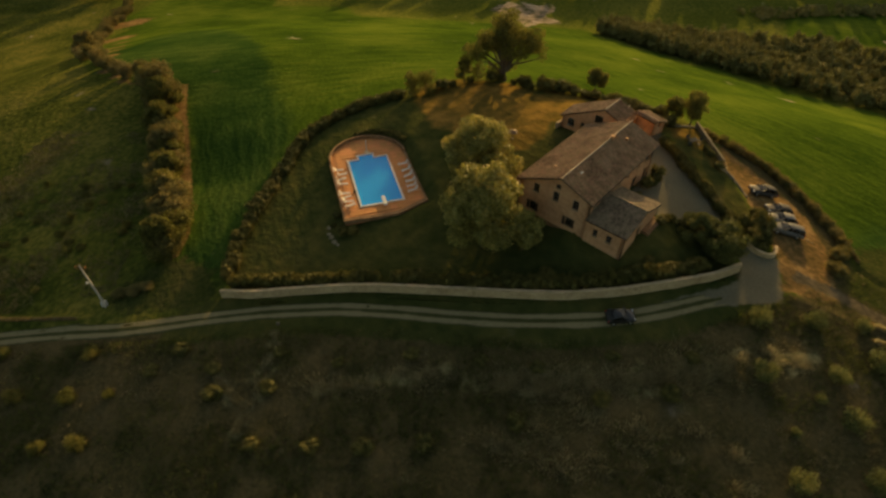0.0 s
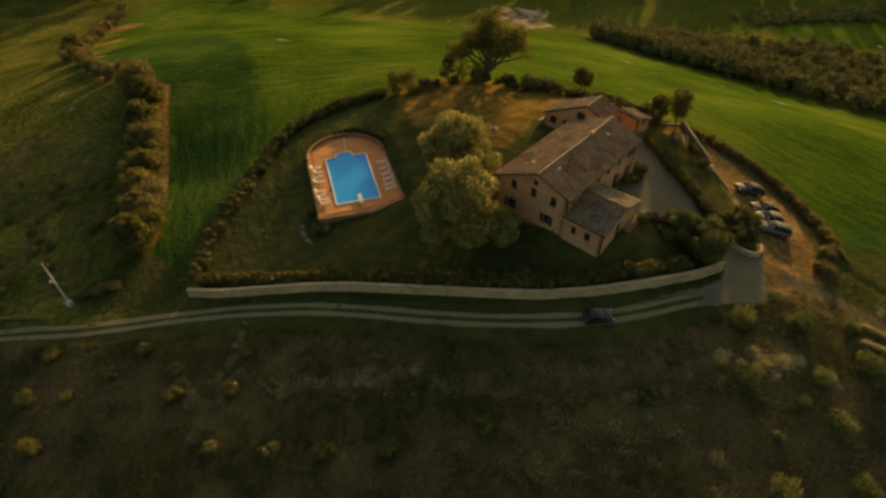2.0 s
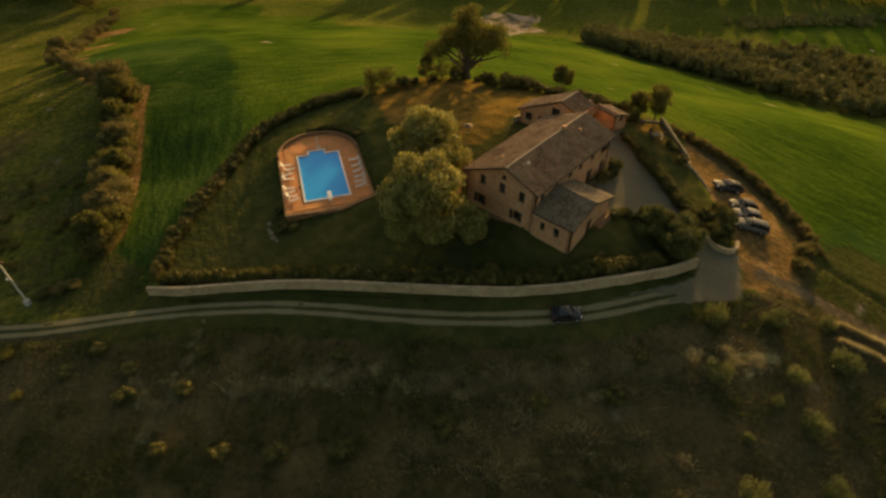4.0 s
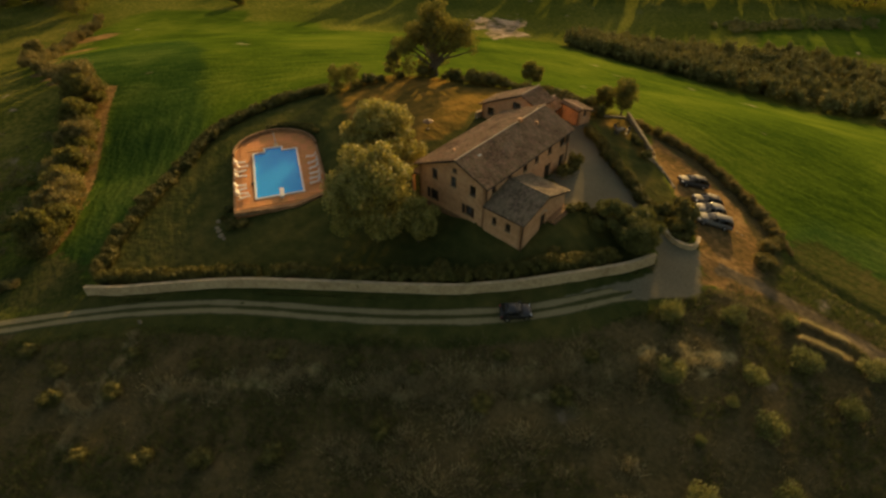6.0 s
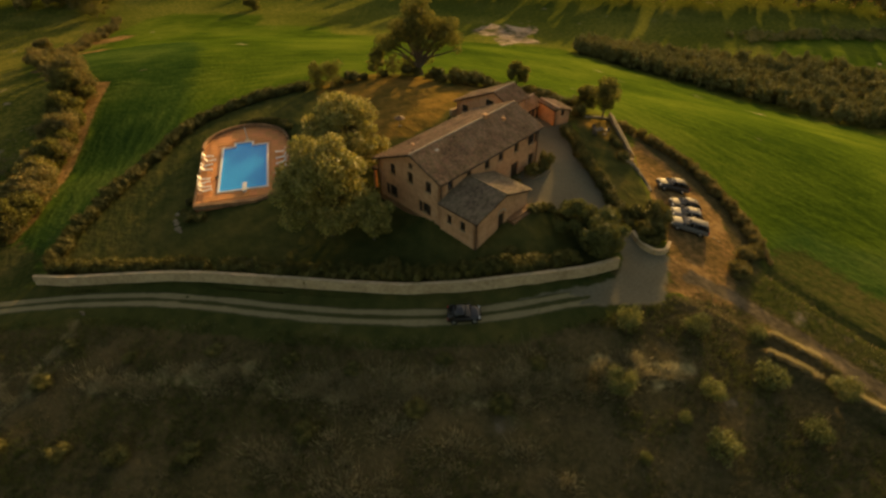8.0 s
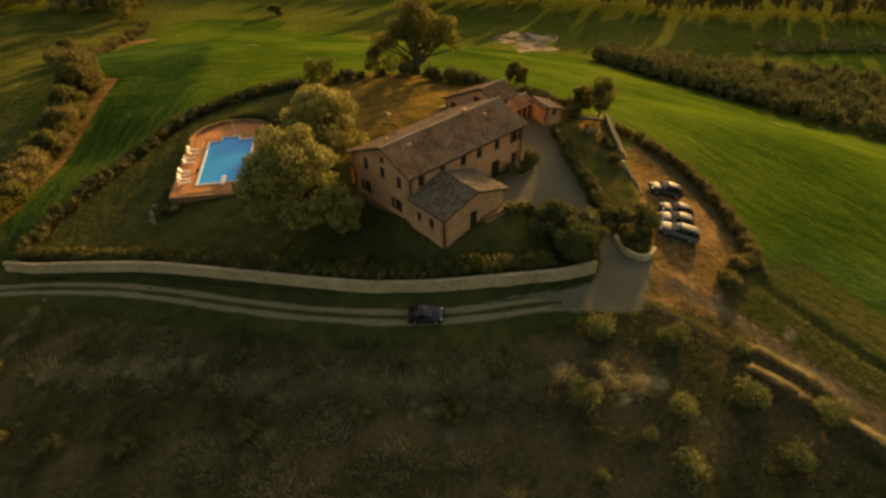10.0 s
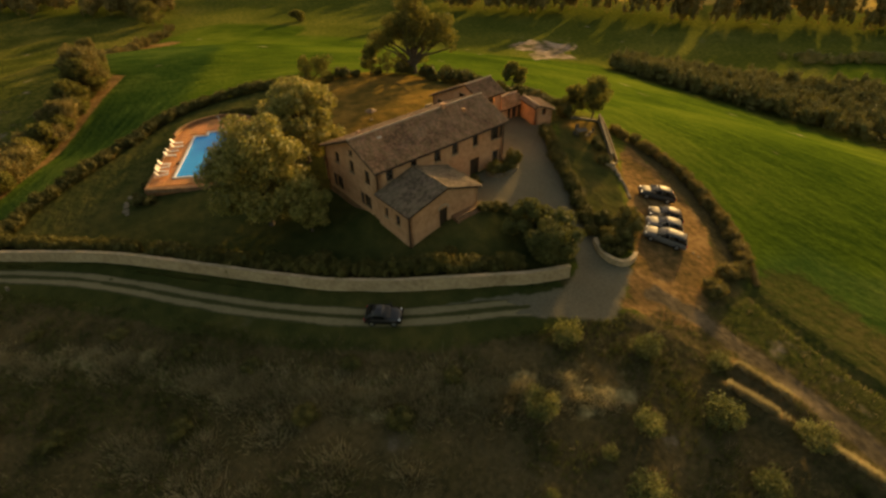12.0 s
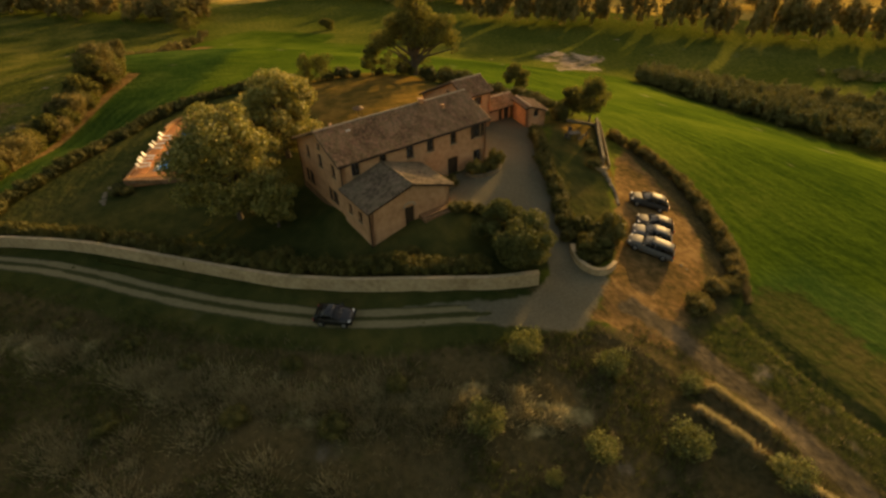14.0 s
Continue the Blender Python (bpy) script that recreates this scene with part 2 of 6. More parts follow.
DECK = [tuple((POOL @ Vector((x, y, 0))).xy) for x, y in DECK_LOCAL]


ROADSIDE = [(-31.6, 45.4), (-27, 45.3), (-23.2, 45.8), (-15.7, 46.7), (-11, 47), (-4, 46.9), (6.3, 46.7), (13, 46.8), (20, 47.8), (27, 49.5), (31.3, 51.1), (35.1, 53.4)]
WALL_X, WALL_Y = np.array([(-60, 45)] + ROADSIDE + [(60, 62)], float).T


def side(poly, x, y):
    """Signed distance to an outline, positive inside."""
    p = np.array(poly, float)
    best, inside = np.full(x.shape, 1e9), np.zeros(x.shape, bool)
    for (ax, ay), (bx, by) in zip(p, np.roll(p, -1, 0)):
        dx, dy = bx - ax, by - ay
        t = np.clip(((x - ax) * dx + (y - ay) * dy) / (dx * dx + dy * dy), 0, 1)
        best = np.minimum(best, np.hypot(x - ax - t * dx, y - ay - t * dy))
        inside ^= ((ay > y) != (by > y)) & (x < (bx - ax) * (y - ay) / (by - ay + 1e-12) + ax)
    return np.where(inside, best, -best)


# small banks beside the lane, and the ditch along the crop field
BANKS = [
    ([(49.0, 47.0), (51.2, 45.7), (53.4, 44.4)], 0.7, 0.9),
    ([(48.2, 44.4), (50.7, 43.2), (52.8, 42.0)], 0.8, 0.75),
    ([(54.8, 40.9), (57.4, 39.5), (60.0, 37.8)], 0.8, 0.75),
    ([(41.0, 50.4), (44.0, 49.0), (46.4, 47.8)], 0.25, 0.8),
    ([(52.5, 57.7), (54.8, 54.6), (58.9, 50.0), (61.3, 48.1), (85, 39.4), (110, 30.5)], -0.5, 0.5),
    ([(-68, 42.9), (-59, 42.3), (-51.5, 41.9)], 0.55, 0.9),
]


# the side garden stands higher than the car park, behind this edge
TERRACE_Y, TERRACE_X = [60, 68, 72, 76, 85, 89, 95], [41.4, 40.6, 39.9, 39.1, 36.8, 36.0, 35.0]
HOUSE_MOUND = [(14, 57), (17.5, 53.8), (19.9, 52.2), (22.5, 55.8), (24.6, 58.8)]


def off_line(line, x, y):
    best = np.full(x.shape, 1e9)
    for (ax, ay), (bx, by) in zip(line, line[1:]):
        dx, dy = bx - ax, by - ay
        t = np.clip(((x - ax) * dx + (y - ay) * dy) / (dx * dx + dy * dy), 0, 1)
        best = np.minimum(best, np.hypot(x - ax - t * dx, y - ay - t * dy))
    return best


def heights(x, y):
    x, y = np.asarray(x, float), np.asarray(y, float)
    z = np.full(x.shape, PLAIN)
    for kx, ky, ks, kh in KNOLLS:
        z = z + kh * np.exp(-((x - kx) ** 2 + (y - ky) ** 2) / (2 * ks * ks))
    # the track lies lower than the garden behind its wall
    s = np.interp(x, WALL_X, WALL_Y) - y
    cut = np.clip((s + 0.1) / 0.5, 0, 1) * np.clip((15 - s) / 11, 0, 1) * np.clip((x + 42) / 10, 0, 1) * np.clip((44 - x) / 8, 0, 1)
    z = z + 0.1 * cut * cut * (3 - 2 * cut)
    z = z + 0.24 * np.exp(-((s - 0.35) / 0.7) ** 2) * np.clip((x + 34) / 4, 0, 1) * np.clip((34 - x) / 4, 0, 1)
    for line, tall, wide in BANKS:
        z = z + tall * np.exp(-(off_line(line, x, y) / wide) ** 2)
    z = z + 1.1 * np.exp(-(off_line(HOUSE_MOUND, x, y) / 2.4) ** 2)
    held = np.clip((np.interp(y, TERRACE_Y, TERRACE_X) - x) / 0.6 + 0.5, 0, 1)
    z = z + 1.6 * held * np.exp(-((x - 36) / 7.1) ** 2 - ((y - 82) / 11.3) ** 2)
    w = np.clip(side(DECK, x, y) / 1.6 + 1, 0, 1)
    w = w * w * (3 - 2 * w)
    return z * (1 - w) + np.minimum(z, DECK_Z - 0.25) * w


def H(x, y):
    return float(heights(np.array([x]), np.array([y]))[0])


def axis(lo, hi, step, far):
    a = list(np.arange(lo, hi + 1e-6, step))
    d = step
    while a[-1] < far:
        d *= 1.16
        a.append(a[-1] + d)
    d = step
    while a[0] > -far:
        d *= 1.16
        a.insert(0, a[0] - d)
    return np.array(a)


LAWN = [(-30.5, 45.6), (6, 47.2), (20, 48.2), (34.8, 53.6), (36.5, 58), (33, 67), (30, 80), (33, 88), (31, 88.7), (22.9, 93.8), (17, 95.8), (8, 98.6), (0, 104), (-7, 102.6), (-13, 100), (-17, 95.3), (-22, 92.4), (-26.3, 88), (-30.2, 82.2), (-32, 71), (-33, 58), (-32.4, 48.5)]
# Dry grass where low sun falls; the golden light is part of its colour.
SUNLIT_DRY_LAWN = [(-12, 94), (-9, 86), (-4, 80), (2, 76), (6, 72), (9, 74), (12, 82), (19, 84), (24, 90), (22, 93.6), (17, 95.4), (8, 98), (0, 103), (-7, 102), (-12, 99)]
GARDEN = [(37.2, 59), (40, 61), (40.2, 66), (39.3, 73), (36.4, 87), (31, 86), (31.5, 74), (35.4, 63.5)]
GRAVEL = [(24.5, 60.5), (27.5, 61.2), (31, 60.4), (34.2, 58.6), (35.9, 55.4), (35.2, 52.2), (34.4, 51.6), (32.6, 50.4), (28.6, 48.7), (24.6, 47.0), (24.8, 46.0), (28.8, 46.7), (34, 47.9), (37, 48.6), (39.7, 48.9), (40.1, 51.3), (41.4, 56.4), (38.3, 57.5), (36.8, 60.5), (34.2, 66), (31.8, 71.5), (29.4, 79), (29.8, 82), (27.2, 83.8), (23.2, 82.2), (21, 77), (22.4, 72), (24.6, 69), (22, 63)]
DIRT = [(40.5, 52.5), (43, 50.8), (47, 51.5), (48.6, 56), (49.6, 62), (49.4, 68), (47.6, 73.5), (44, 79), (40.4, 83.6), (39.4, 80), (40, 72), (40.8, 66), (41.2, 58)]
SCRUB = [(-140, -160), (160, -160), (140, 10), (60, 38), (52.5, 42.0), (46.5, 47.2), (41, 50.6), (36, 48.0), (30, 45.4), (20, 42.6), (7, 41.4), (-8, 41.8), (-22, 41.2), (-37, 39.2), (-54, 38.2), (-140, 36)]
CROP = [(-33.6, 47.5), (-41.5, 52), (-44, 60), (-49, 70), (-54, 80), (-60, 91), (-66, 101), (-74, 113), (-88, 115), (-97, 121), (-122, 146), (-153, 198), (-168, 235), (-174, 262), (-118, 266), (-66, 240), (-36, 229), (-8, 225), (18, 231), (38, 222), (46, 208), (56, 195), (72, 186), (87, 176), (100, 163), (116, 152), (170, 110), (190, 30), (110, 31), (61.5, 48.4), (55, 54.8), (52.7, 58), (53.5, 66), (51.5, 74), (48.5, 80), (43.5, 85), (38.5, 88.5), (31.5, 90.5), (23, 95), (17, 97), (8, 100), (0, 106), (-7.5, 104), (-14, 101.5), (-18, 96.5), (-23, 93.5), (-27.5, 89), (-31.5, 83), (-33.3, 71), (-34.2, 58)]
MEADOW = [(-50, 46), (-49, 56), (-57, 75), (-64, 90), (-78, 110), (-100, 119), (-127, 148), (-158, 198), (-182, 262), (-420, 262), (-420, 44), (-62, 43.5)]
SAND = [(-11, 270), (6, 280), (17, 277), (24, 263), (26, 246), (20, 238), (11, 236), (6, 246), (0, 251), (-7, 262)]
CROP_FAR = [(110, 241), (140, 235), (172, 225), (225, 240), (232, 290), (172, 286), (125, 264)]
TRACKSIDE = [(-120, 29), (-63, 33), (-45, 34), (-30, 36), (-15, 38), (0, 38), (13, 38), (25.5, 40), (40, 47), (40, 51), (34.9, 53.6), (31.3, 51.4), (27, 49.8), (20, 48.1), (13, 47.1), (6.3, 47), (-11, 47.3), (-23, 46.1), (-31.6, 45.4), (-32.5, 43), (-45, 41), (-63, 40.6), (-120, 35)]
WESTSIDE = [(-31.6, 45.6), (-34.5, 50.5), (-42, 53.5), (-51, 52), (-63, 46), (-120, 40), (-120, 34), (-63, 39.5), (-45, 40), (-31, 42)]
VERGE = [(43.5, 52.6), (49, 54.6), (52.2, 57.6), (54.5, 54.4), (58.8, 49.8), (61.2, 47.9), (110, 30), (120, 10), (66, 31), (54, 41), (47, 46.4), (41.5, 50.6)]
PARKSIDE = [(47, 51.5), (48.4, 56), (49.2, 62), (49.0, 68), (47.2, 73.5), (43.6, 79), (39.6, 84.5), (40.4, 87.2), (43.8, 85.0), (48.4, 80.0), (51.2, 74.2), (53.0, 66.4), (52.8, 60), (52.3, 57.5)]
# West crop slope: darker colour stands in for low grazing sun.
CROP_SHADE = [(-33.8, 48.5), (-41, 52.5), (-43.5, 60), (-48.5, 70), (-53.5, 80), (-59.5, 91), (-65.5, 101), (-73.5, 113), (-87.5, 115), (-96, 121), (-112, 137), (-110, 152), (-121, 180), (-113, 194), (-91, 178), (-66, 144), (-50, 116), (-44, 103), (-38, 92), (-33.5, 83), (-33.6, 71), (-34.4, 58)]
LITTER = [(3, 33.5), (12, 34.2), (20, 35.4), (28, 37), (35, 38.6), (42, 40), (42, 43), (35, 42.4), (27, 40.6), (18, 38.2), (10, 37), (3, 36.6)]
GULLY = [(-22.6, 40.4), (-21.8, 37.5), (-22.4, 34.3), (-21.7, 31.4), (-22.5, 29.2), (-22.6, 26.5)]
GULLY_BED = [(x - 0.85, y) for x, y in GULLY] + [(x + 0.85, y + 0.2) for x, y in GULLY[::-1]]
# Thin olive crop by the ditch; its darkening partly stands in for slope shade.
HEADLAND = [(48.4, 52.6), (51.6, 58.6), (54.5, 62.5), (58.5, 63.5), (62.5, 57.5), (70, 51.5), (110, 38), (110, 24), (68, 36.5), (60, 42.6), (54, 48.2)]
LANE_LINE = [(42.5, 54.2), (45.3, 53.0), (47.5, 51.9), (50.0, 49.6), (53.0, 47.3), (55.6, 44.9), (59.2, 41.8), (64, 38), (71, 33), (91, 20)]
LANE = [(x - 0.6, y - 0.8) for x, y in LANE_LINE] + [(x + 0.6, y + 0.8) for x, y in LANE_LINE[::-1]]
TRACK_GRASS = [(-37.5, 37.6), (-24, 39.4), (-15, 40.2), (0, 39.6), (13, 39.9), (25.5, 42.4), (34, 46.4), (38.6, 49.4), (34, 52.8)] + ROADSIDE[::-1] + [(-38, 42.5)]
EDGE_LINE = [(-43.2, 52.5), (-43.6, 57), (-47, 63.5), (-51, 71), (-55.6, 79), (-60.4, 88), (-66.5, 98.5), (-73, 111), (-87, 112.6), (-96, 118.6), (-108, 134), (-129.5, 164), (-150, 194), (-163, 216), (-171, 240)]
# Strip in dirt orange that paints sunlit grass beside the hedgerow.
SUNLIT_EDGE = EDGE_LINE + [(x + 1.1 + 0.04 * (y - 50), y + 0.3) for x, y in EDGE_LINE[::-1]]
# Dirt colour along the first three banks paints their sunlit crests.
# The west verge patch beside HEADLAND darkens the ground in place of hedge shade.
ZONES = {"meadow": ([MEADOW, WESTSIDE], 2.0), "crop": ([CROP, CROP_FAR], 1.5), "scrub": ([SCRUB, TRACKSIDE, VERGE, PARKSIDE], 1.5), "headland_shade": ([HEADLAND, [(-33, 45.9), (-35, 50), (-41, 52.6), (-46.5, 50), (-50, 45.4), (-45, 42.8), (-34, 43.6)]], 3.0), "crop_shade": ([CROP_SHADE, [(52, 58.5), (55, 66), (60, 68.5), (68, 65), (80, 58), (115, 47), (112, 28), (61, 47), (54.5, 54.2)]], 2.5), "litter": ([LITTER, GULLY_BED, [(-28.2, 34.6), (-25, 32.4), (-22.4, 31.0), (-22.6, 29.6), (-25.4, 31), (-28.4, 33.2)], [(-16, 31.5), (-8, 31.8), (-2, 34.5), (3, 35), (2, 37), (-5, 36.6), (-10, 34.6), (-16, 34)]], 1.6), "lawn": ([LAWN, GARDEN, TRACK_GRASS], 1.0), "sunlit_dry_lawn": ([SUNLIT_DRY_LAWN, [(33.5, 83), (36.2, 84), (38.2, 75.6), (37.5, 72), (35.5, 74.5), (34.8, 79)]], 4.0), "gravel": ([GRAVEL], 0.7), "dirt_and_sun": ([DIRT, SUNLIT_EDGE, [(39.8, 51.2), (43, 50.6), (46.4, 50.2), (47.6, 51.5), (46, 53.5), (42, 54)]] + [[(x - 0.3, y - 0.1) for x, y in l] + [(x + 0.5, y + 1.0) for x, y in l[::-1]] for l, _, _ in BANKS[:3]], 0.9), "lane": ([LANE], 0.9), "hazy_stubble": ([[(-80, 352), (120, 362), (300, 380), (420, 420), (420, 620), (-80, 620)], [(-420, 330), (-200, 325), (-180, 420), (-420, 430)]], 4.0), "sand": ([SAND, [(29, 277), (45, 279.5), (45, 277), (30, 273.5)], [(76, 278.5), (90, 279), (90, 275.5), (77, 275)]], 5.0)}
ZONE_LOOK = {
    "meadow": ([(0.036, 0.049, 0.011), (0.076, 0.084, 0.018), (0.15, 0.133, 0.032)], 1.0, 0.06),
    "crop": ([(0.024, 0.048, 0.008), (0.050, 0.084, 0.012), (0.096, 0.128, 0.020)], 1.1, 0.035),
    "scrub": ([(0.046, 0.042, 0.018), (0.078, 0.062, 0.028), (0.105, 0.080, 0.038)], 2.4, 0.22),
    # crop green with slope shade mixed in, west field and east corner
    "crop_shade": ([(0.015, 0.036, 0.009), (0.029, 0.059, 0.013), (0.059, 0.090, 0.020)], 1.1, 0.05),
    "headland_shade": ([(0.024, 0.034, 0.010), (0.042, 0.050, 0.015), (0.075, 0.068, 0.024)], 1.4, 0.16),
    "litter": ([(0.11, 0.094, 0.044), (0.20, 0.172, 0.085), (0.32, 0.272, 0.14)], 1.8, 0.3),
    "lawn": ([(0.030, 0.041, 0.0125), (0.053, 0.058, 0.018), (0.090, 0.079, 0.025)], 0.6, 0.07),
    "sunlit_dry_lawn": ([(0.06, 0.052, 0.015), (0.145, 0.095, 0.025), (0.27, 0.155, 0.042)], 0.5, 0.08),
    "gravel": ([(0.115, 0.104, 0.069), (0.145, 0.129, 0.086), (0.175, 0.154, 0.105)], 5.0, 0.15),
    "dirt_and_sun": ([(0.074, 0.056, 0.022), (0.17, 0.103, 0.042), (0.285, 0.175, 0.076)], 1.5, 0.3),
    "lane": ([(0.056, 0.047, 0.029), (0.096, 0.077, 0.048), (0.15, 0.117, 0.075)], 1.6, 0.3),
    # far golden field, its colour raised for the haze glow
    "hazy_stubble": ([(0.30, 0.19, 0.045), (0.46, 0.30, 0.075), (0.58, 0.39, 0.11)], 0.5, 0.02),
    "sand": ([(0.06, 0.065, 0.022), (0.23, 0.18, 0.135), (0.42, 0.34, 0.27)], 0.22, 0.09),
}


def ground_material():
    m = bpy.data.materials.new("ground_cover")
    m.use_nodes = True
    n, l = m.node_tree.nodes, m.node_tree.links
    b = n["Principled BSDF"]
    b.inputs["Roughness"].default_value, b.inputs["Specular IOR Level"].default_value = 1.0, 0.0
    tc = n.new("ShaderNodeTexCoord")

    def noise_at(scale, detail=5, stretch=None):
        t = n.new("ShaderNodeTexNoise")
        t.inputs["Scale"].default_value, t.inputs["Detail"].default_value = scale, detail
        if stretch:
            mp = n.new("ShaderNodeMapping")
            mp.vector_type = "TEXTURE"
            mp.inputs["Scale"].default_value, mp.inputs["Rotation"].default_value = stretch[:3], (0, 0, radians(stretch[3]))
            l.new(tc.outputs["Object"], mp.inputs[0])
            l.new(mp.outputs[0], t.inputs["Vector"])
        else:
            l.new(tc.outputs["Object"], t.inputs["Vector"])
        return t.outputs[0]

    def calc(op, a, c, d=None):
        q = n.new("ShaderNodeMath")
        q.operation = op
        for s, v in zip(q.inputs, (a, c, d)):
            if v is None:
                continue
            if isinstance(v, (int, float)):
                s.default_value = v
            else:
                l.new(v, s)
        return q.outputs[0]

    def ramp(fac, stops, tight=0.16):
        r = n.new("ShaderNodeValToRGB")
        while len(r.color_ramp.elements) < len(stops):
            r.color_ramp.elements.new(0.5)
        for k, (e, c) in enumerate(zip(r.color_ramp.elements, stops)):
            e.position, e.color = 0.5 - tight + 2 * tight * k / (len(stops) - 1), (*c, 1)
        l.new(fac, r.inputs[0])
        return r.outputs[0]

    edge = noise_at(0.9, 4)
    near_rows, far_rows, east_rows = noise_at(1.0, 4, (9.0, 1.7, 1, 116)), noise_at(1.0, 4, (8.0, 2.0, 1, 8)), noise_at(1.0, 4, (5.0, 1.1, 1, -46))
    sep, turn = n.new("ShaderNodeSeparateXYZ"), n.new("ShaderNodeMapRange")
    l.new(tc.outputs["Object"], sep.inputs[0])
    l.new(sep.outputs[0], turn.inputs[0])
    turn.inputs[1].default_value, turn.inputs[2].default_value = -25, 15
    drilled, west, shift = n.new("ShaderNodeMix"), n.new("ShaderNodeMix"), n.new("ShaderNodeMapRange")
    l.new(sep.outputs[1], shift.inputs[0])
    shift.inputs[1].default_value, shift.inputs[2].default_value = 86, 108
    for mix_, fac, one, two in ((west, shift.outputs[0], near_rows, far_rows), (drilled, turn.outputs[0], west.outputs["Result"], east_rows)):
        for a, q in ((fac, "Factor"), (one, "A"), (two, "B")):
            l.new(a, mix_.inputs[q])
    tufty = noise_at(1.3, 6)
    rows = calc("MULTIPLY_ADD", drilled.outputs["Result"], 0.6, calc("MULTIPLY", tufty, 0.4))
    wide_edge, patchy = noise_at(0.13, 5), noise_at(0.5, 5)
    out = ramp(calc("MULTIPLY_ADD", noise_at(0.7), 0.55, calc("MULTIPLY", noise_at(0.03, 3), 0.45)), [(0.042, 0.06, 0.012), (0.08, 0.095, 0.018), (0.15, 0.145, 0.034)])
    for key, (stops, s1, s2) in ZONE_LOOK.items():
        first = rows if key in ("crop", "crop_shade") else noise_at(s1, 6)
        col = ramp(calc("MULTIPLY_ADD", first, 0.5, calc("MULTIPLY", noise_at(s2, 4), 0.5)), stops, {"crop": 0.125, "crop_shade": 0.125, "meadow": 0.11, "sand": 0.10, "scrub": 0.12}.get(key, 0.15))
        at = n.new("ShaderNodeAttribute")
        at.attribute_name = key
        border = wide_edge if key in ("sand", "hazy_stubble", "sunlit_dry_lawn", "crop_shade") else patchy if key == "litter" else edge
        moved = calc("MULTIPLY_ADD", calc("SUBTRACT", border, 0.52 if key == "litter" else 0.5), {"sand": 7.0, "sunlit_dry_lawn": 4.0, "crop_shade": 3.0, "litter": 7.0}.get(key, 1.6), at.outputs["Fac"])
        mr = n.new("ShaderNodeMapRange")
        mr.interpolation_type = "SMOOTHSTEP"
        mr.inputs[1].default_value, mr.inputs[2].default_value = (-0.1, 1.3) if key == "litter" else (-0.9, 0.9) if key == "crop_shade" else (-0.3, 0.3)
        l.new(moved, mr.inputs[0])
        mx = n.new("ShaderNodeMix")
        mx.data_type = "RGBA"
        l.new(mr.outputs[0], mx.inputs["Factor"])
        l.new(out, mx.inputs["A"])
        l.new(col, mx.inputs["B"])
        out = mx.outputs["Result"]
    l.new(out, b.inputs["Base Color"])
    bp = n.new("ShaderNodeBump")
    bp.inputs["Distance"].default_value = 0.3
    even, worn = n.new("ShaderNodeAttribute"), n.new("ShaderNodeAttribute")
    even.attribute_name, worn.attribute_name = "gravel", "dirt_and_sun"
    l.new(calc("MULTIPLY_ADD", calc("MAXIMUM", calc("MINIMUM", calc("MAXIMUM", even.outputs["Fac"], 0.0), 1.0), calc("MINIMUM", calc("MULTIPLY", worn.outputs["Fac"], 0.5), 0.5)), -0.42, 0.5), bp.inputs["Strength"])
    l.new(calc("MULTIPLY_ADD", noise_at(1.6, 6), 0.5, calc("MULTIPLY", rows, calc("MULTIPLY_ADD", turn.outputs[0], -1.5, 3.2))), bp.inputs["Height"])
    l.new(bp.outputs[0], b.inputs["Normal"])
    return m


def build_ground():
    xs, ys = axis(-66, 72, 0.6, 3000), axis(8, 112, 0.6, 3000)
    gx, gy = np.meshgrid(xs, ys)
    z = heights(gx, gy)
    rough = np.array([noise.fractal(Vector((x * 0.35, y * 0.35, 3.1)), 0.7, 2.1, 3) if -90 < x < 90 and 0 < y < 130 else 0.0 for x, y in zip(gx.ravel(), gy.ravel())]).reshape(gx.shape)
    wild = np.clip(side(SCRUB, gx, gy) / 3, 0, 1)
    z = z + rough * (0.05 + 0.06 * wild) * (np.hypot(gx - 0, gy - 60) < 150)
    far = np.hypot(gx, gy - 60)
    z = z + np.clip((far - 520) / 900, 0, 1) ** 1.5 * 150
    ny, nx = gx.shape
    co = np.stack([gx, gy, z], -1).reshape(-1, 3)
    i = np.arange(ny * nx).reshape(ny, nx)
    quads = np.stack([i[:-1, :-1], i[:-1, 1:], i[1:, 1:], i[1:, :-1]], -1).reshape(-1, 4)
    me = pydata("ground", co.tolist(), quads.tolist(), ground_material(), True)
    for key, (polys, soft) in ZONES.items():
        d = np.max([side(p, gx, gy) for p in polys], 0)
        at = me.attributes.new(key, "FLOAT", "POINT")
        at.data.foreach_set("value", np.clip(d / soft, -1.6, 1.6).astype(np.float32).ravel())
    tagged(new("ground", me), "rolling hilltop ground of crops, dry lawn, scrub and gravel", "ground", kind="structure")


build_ground()


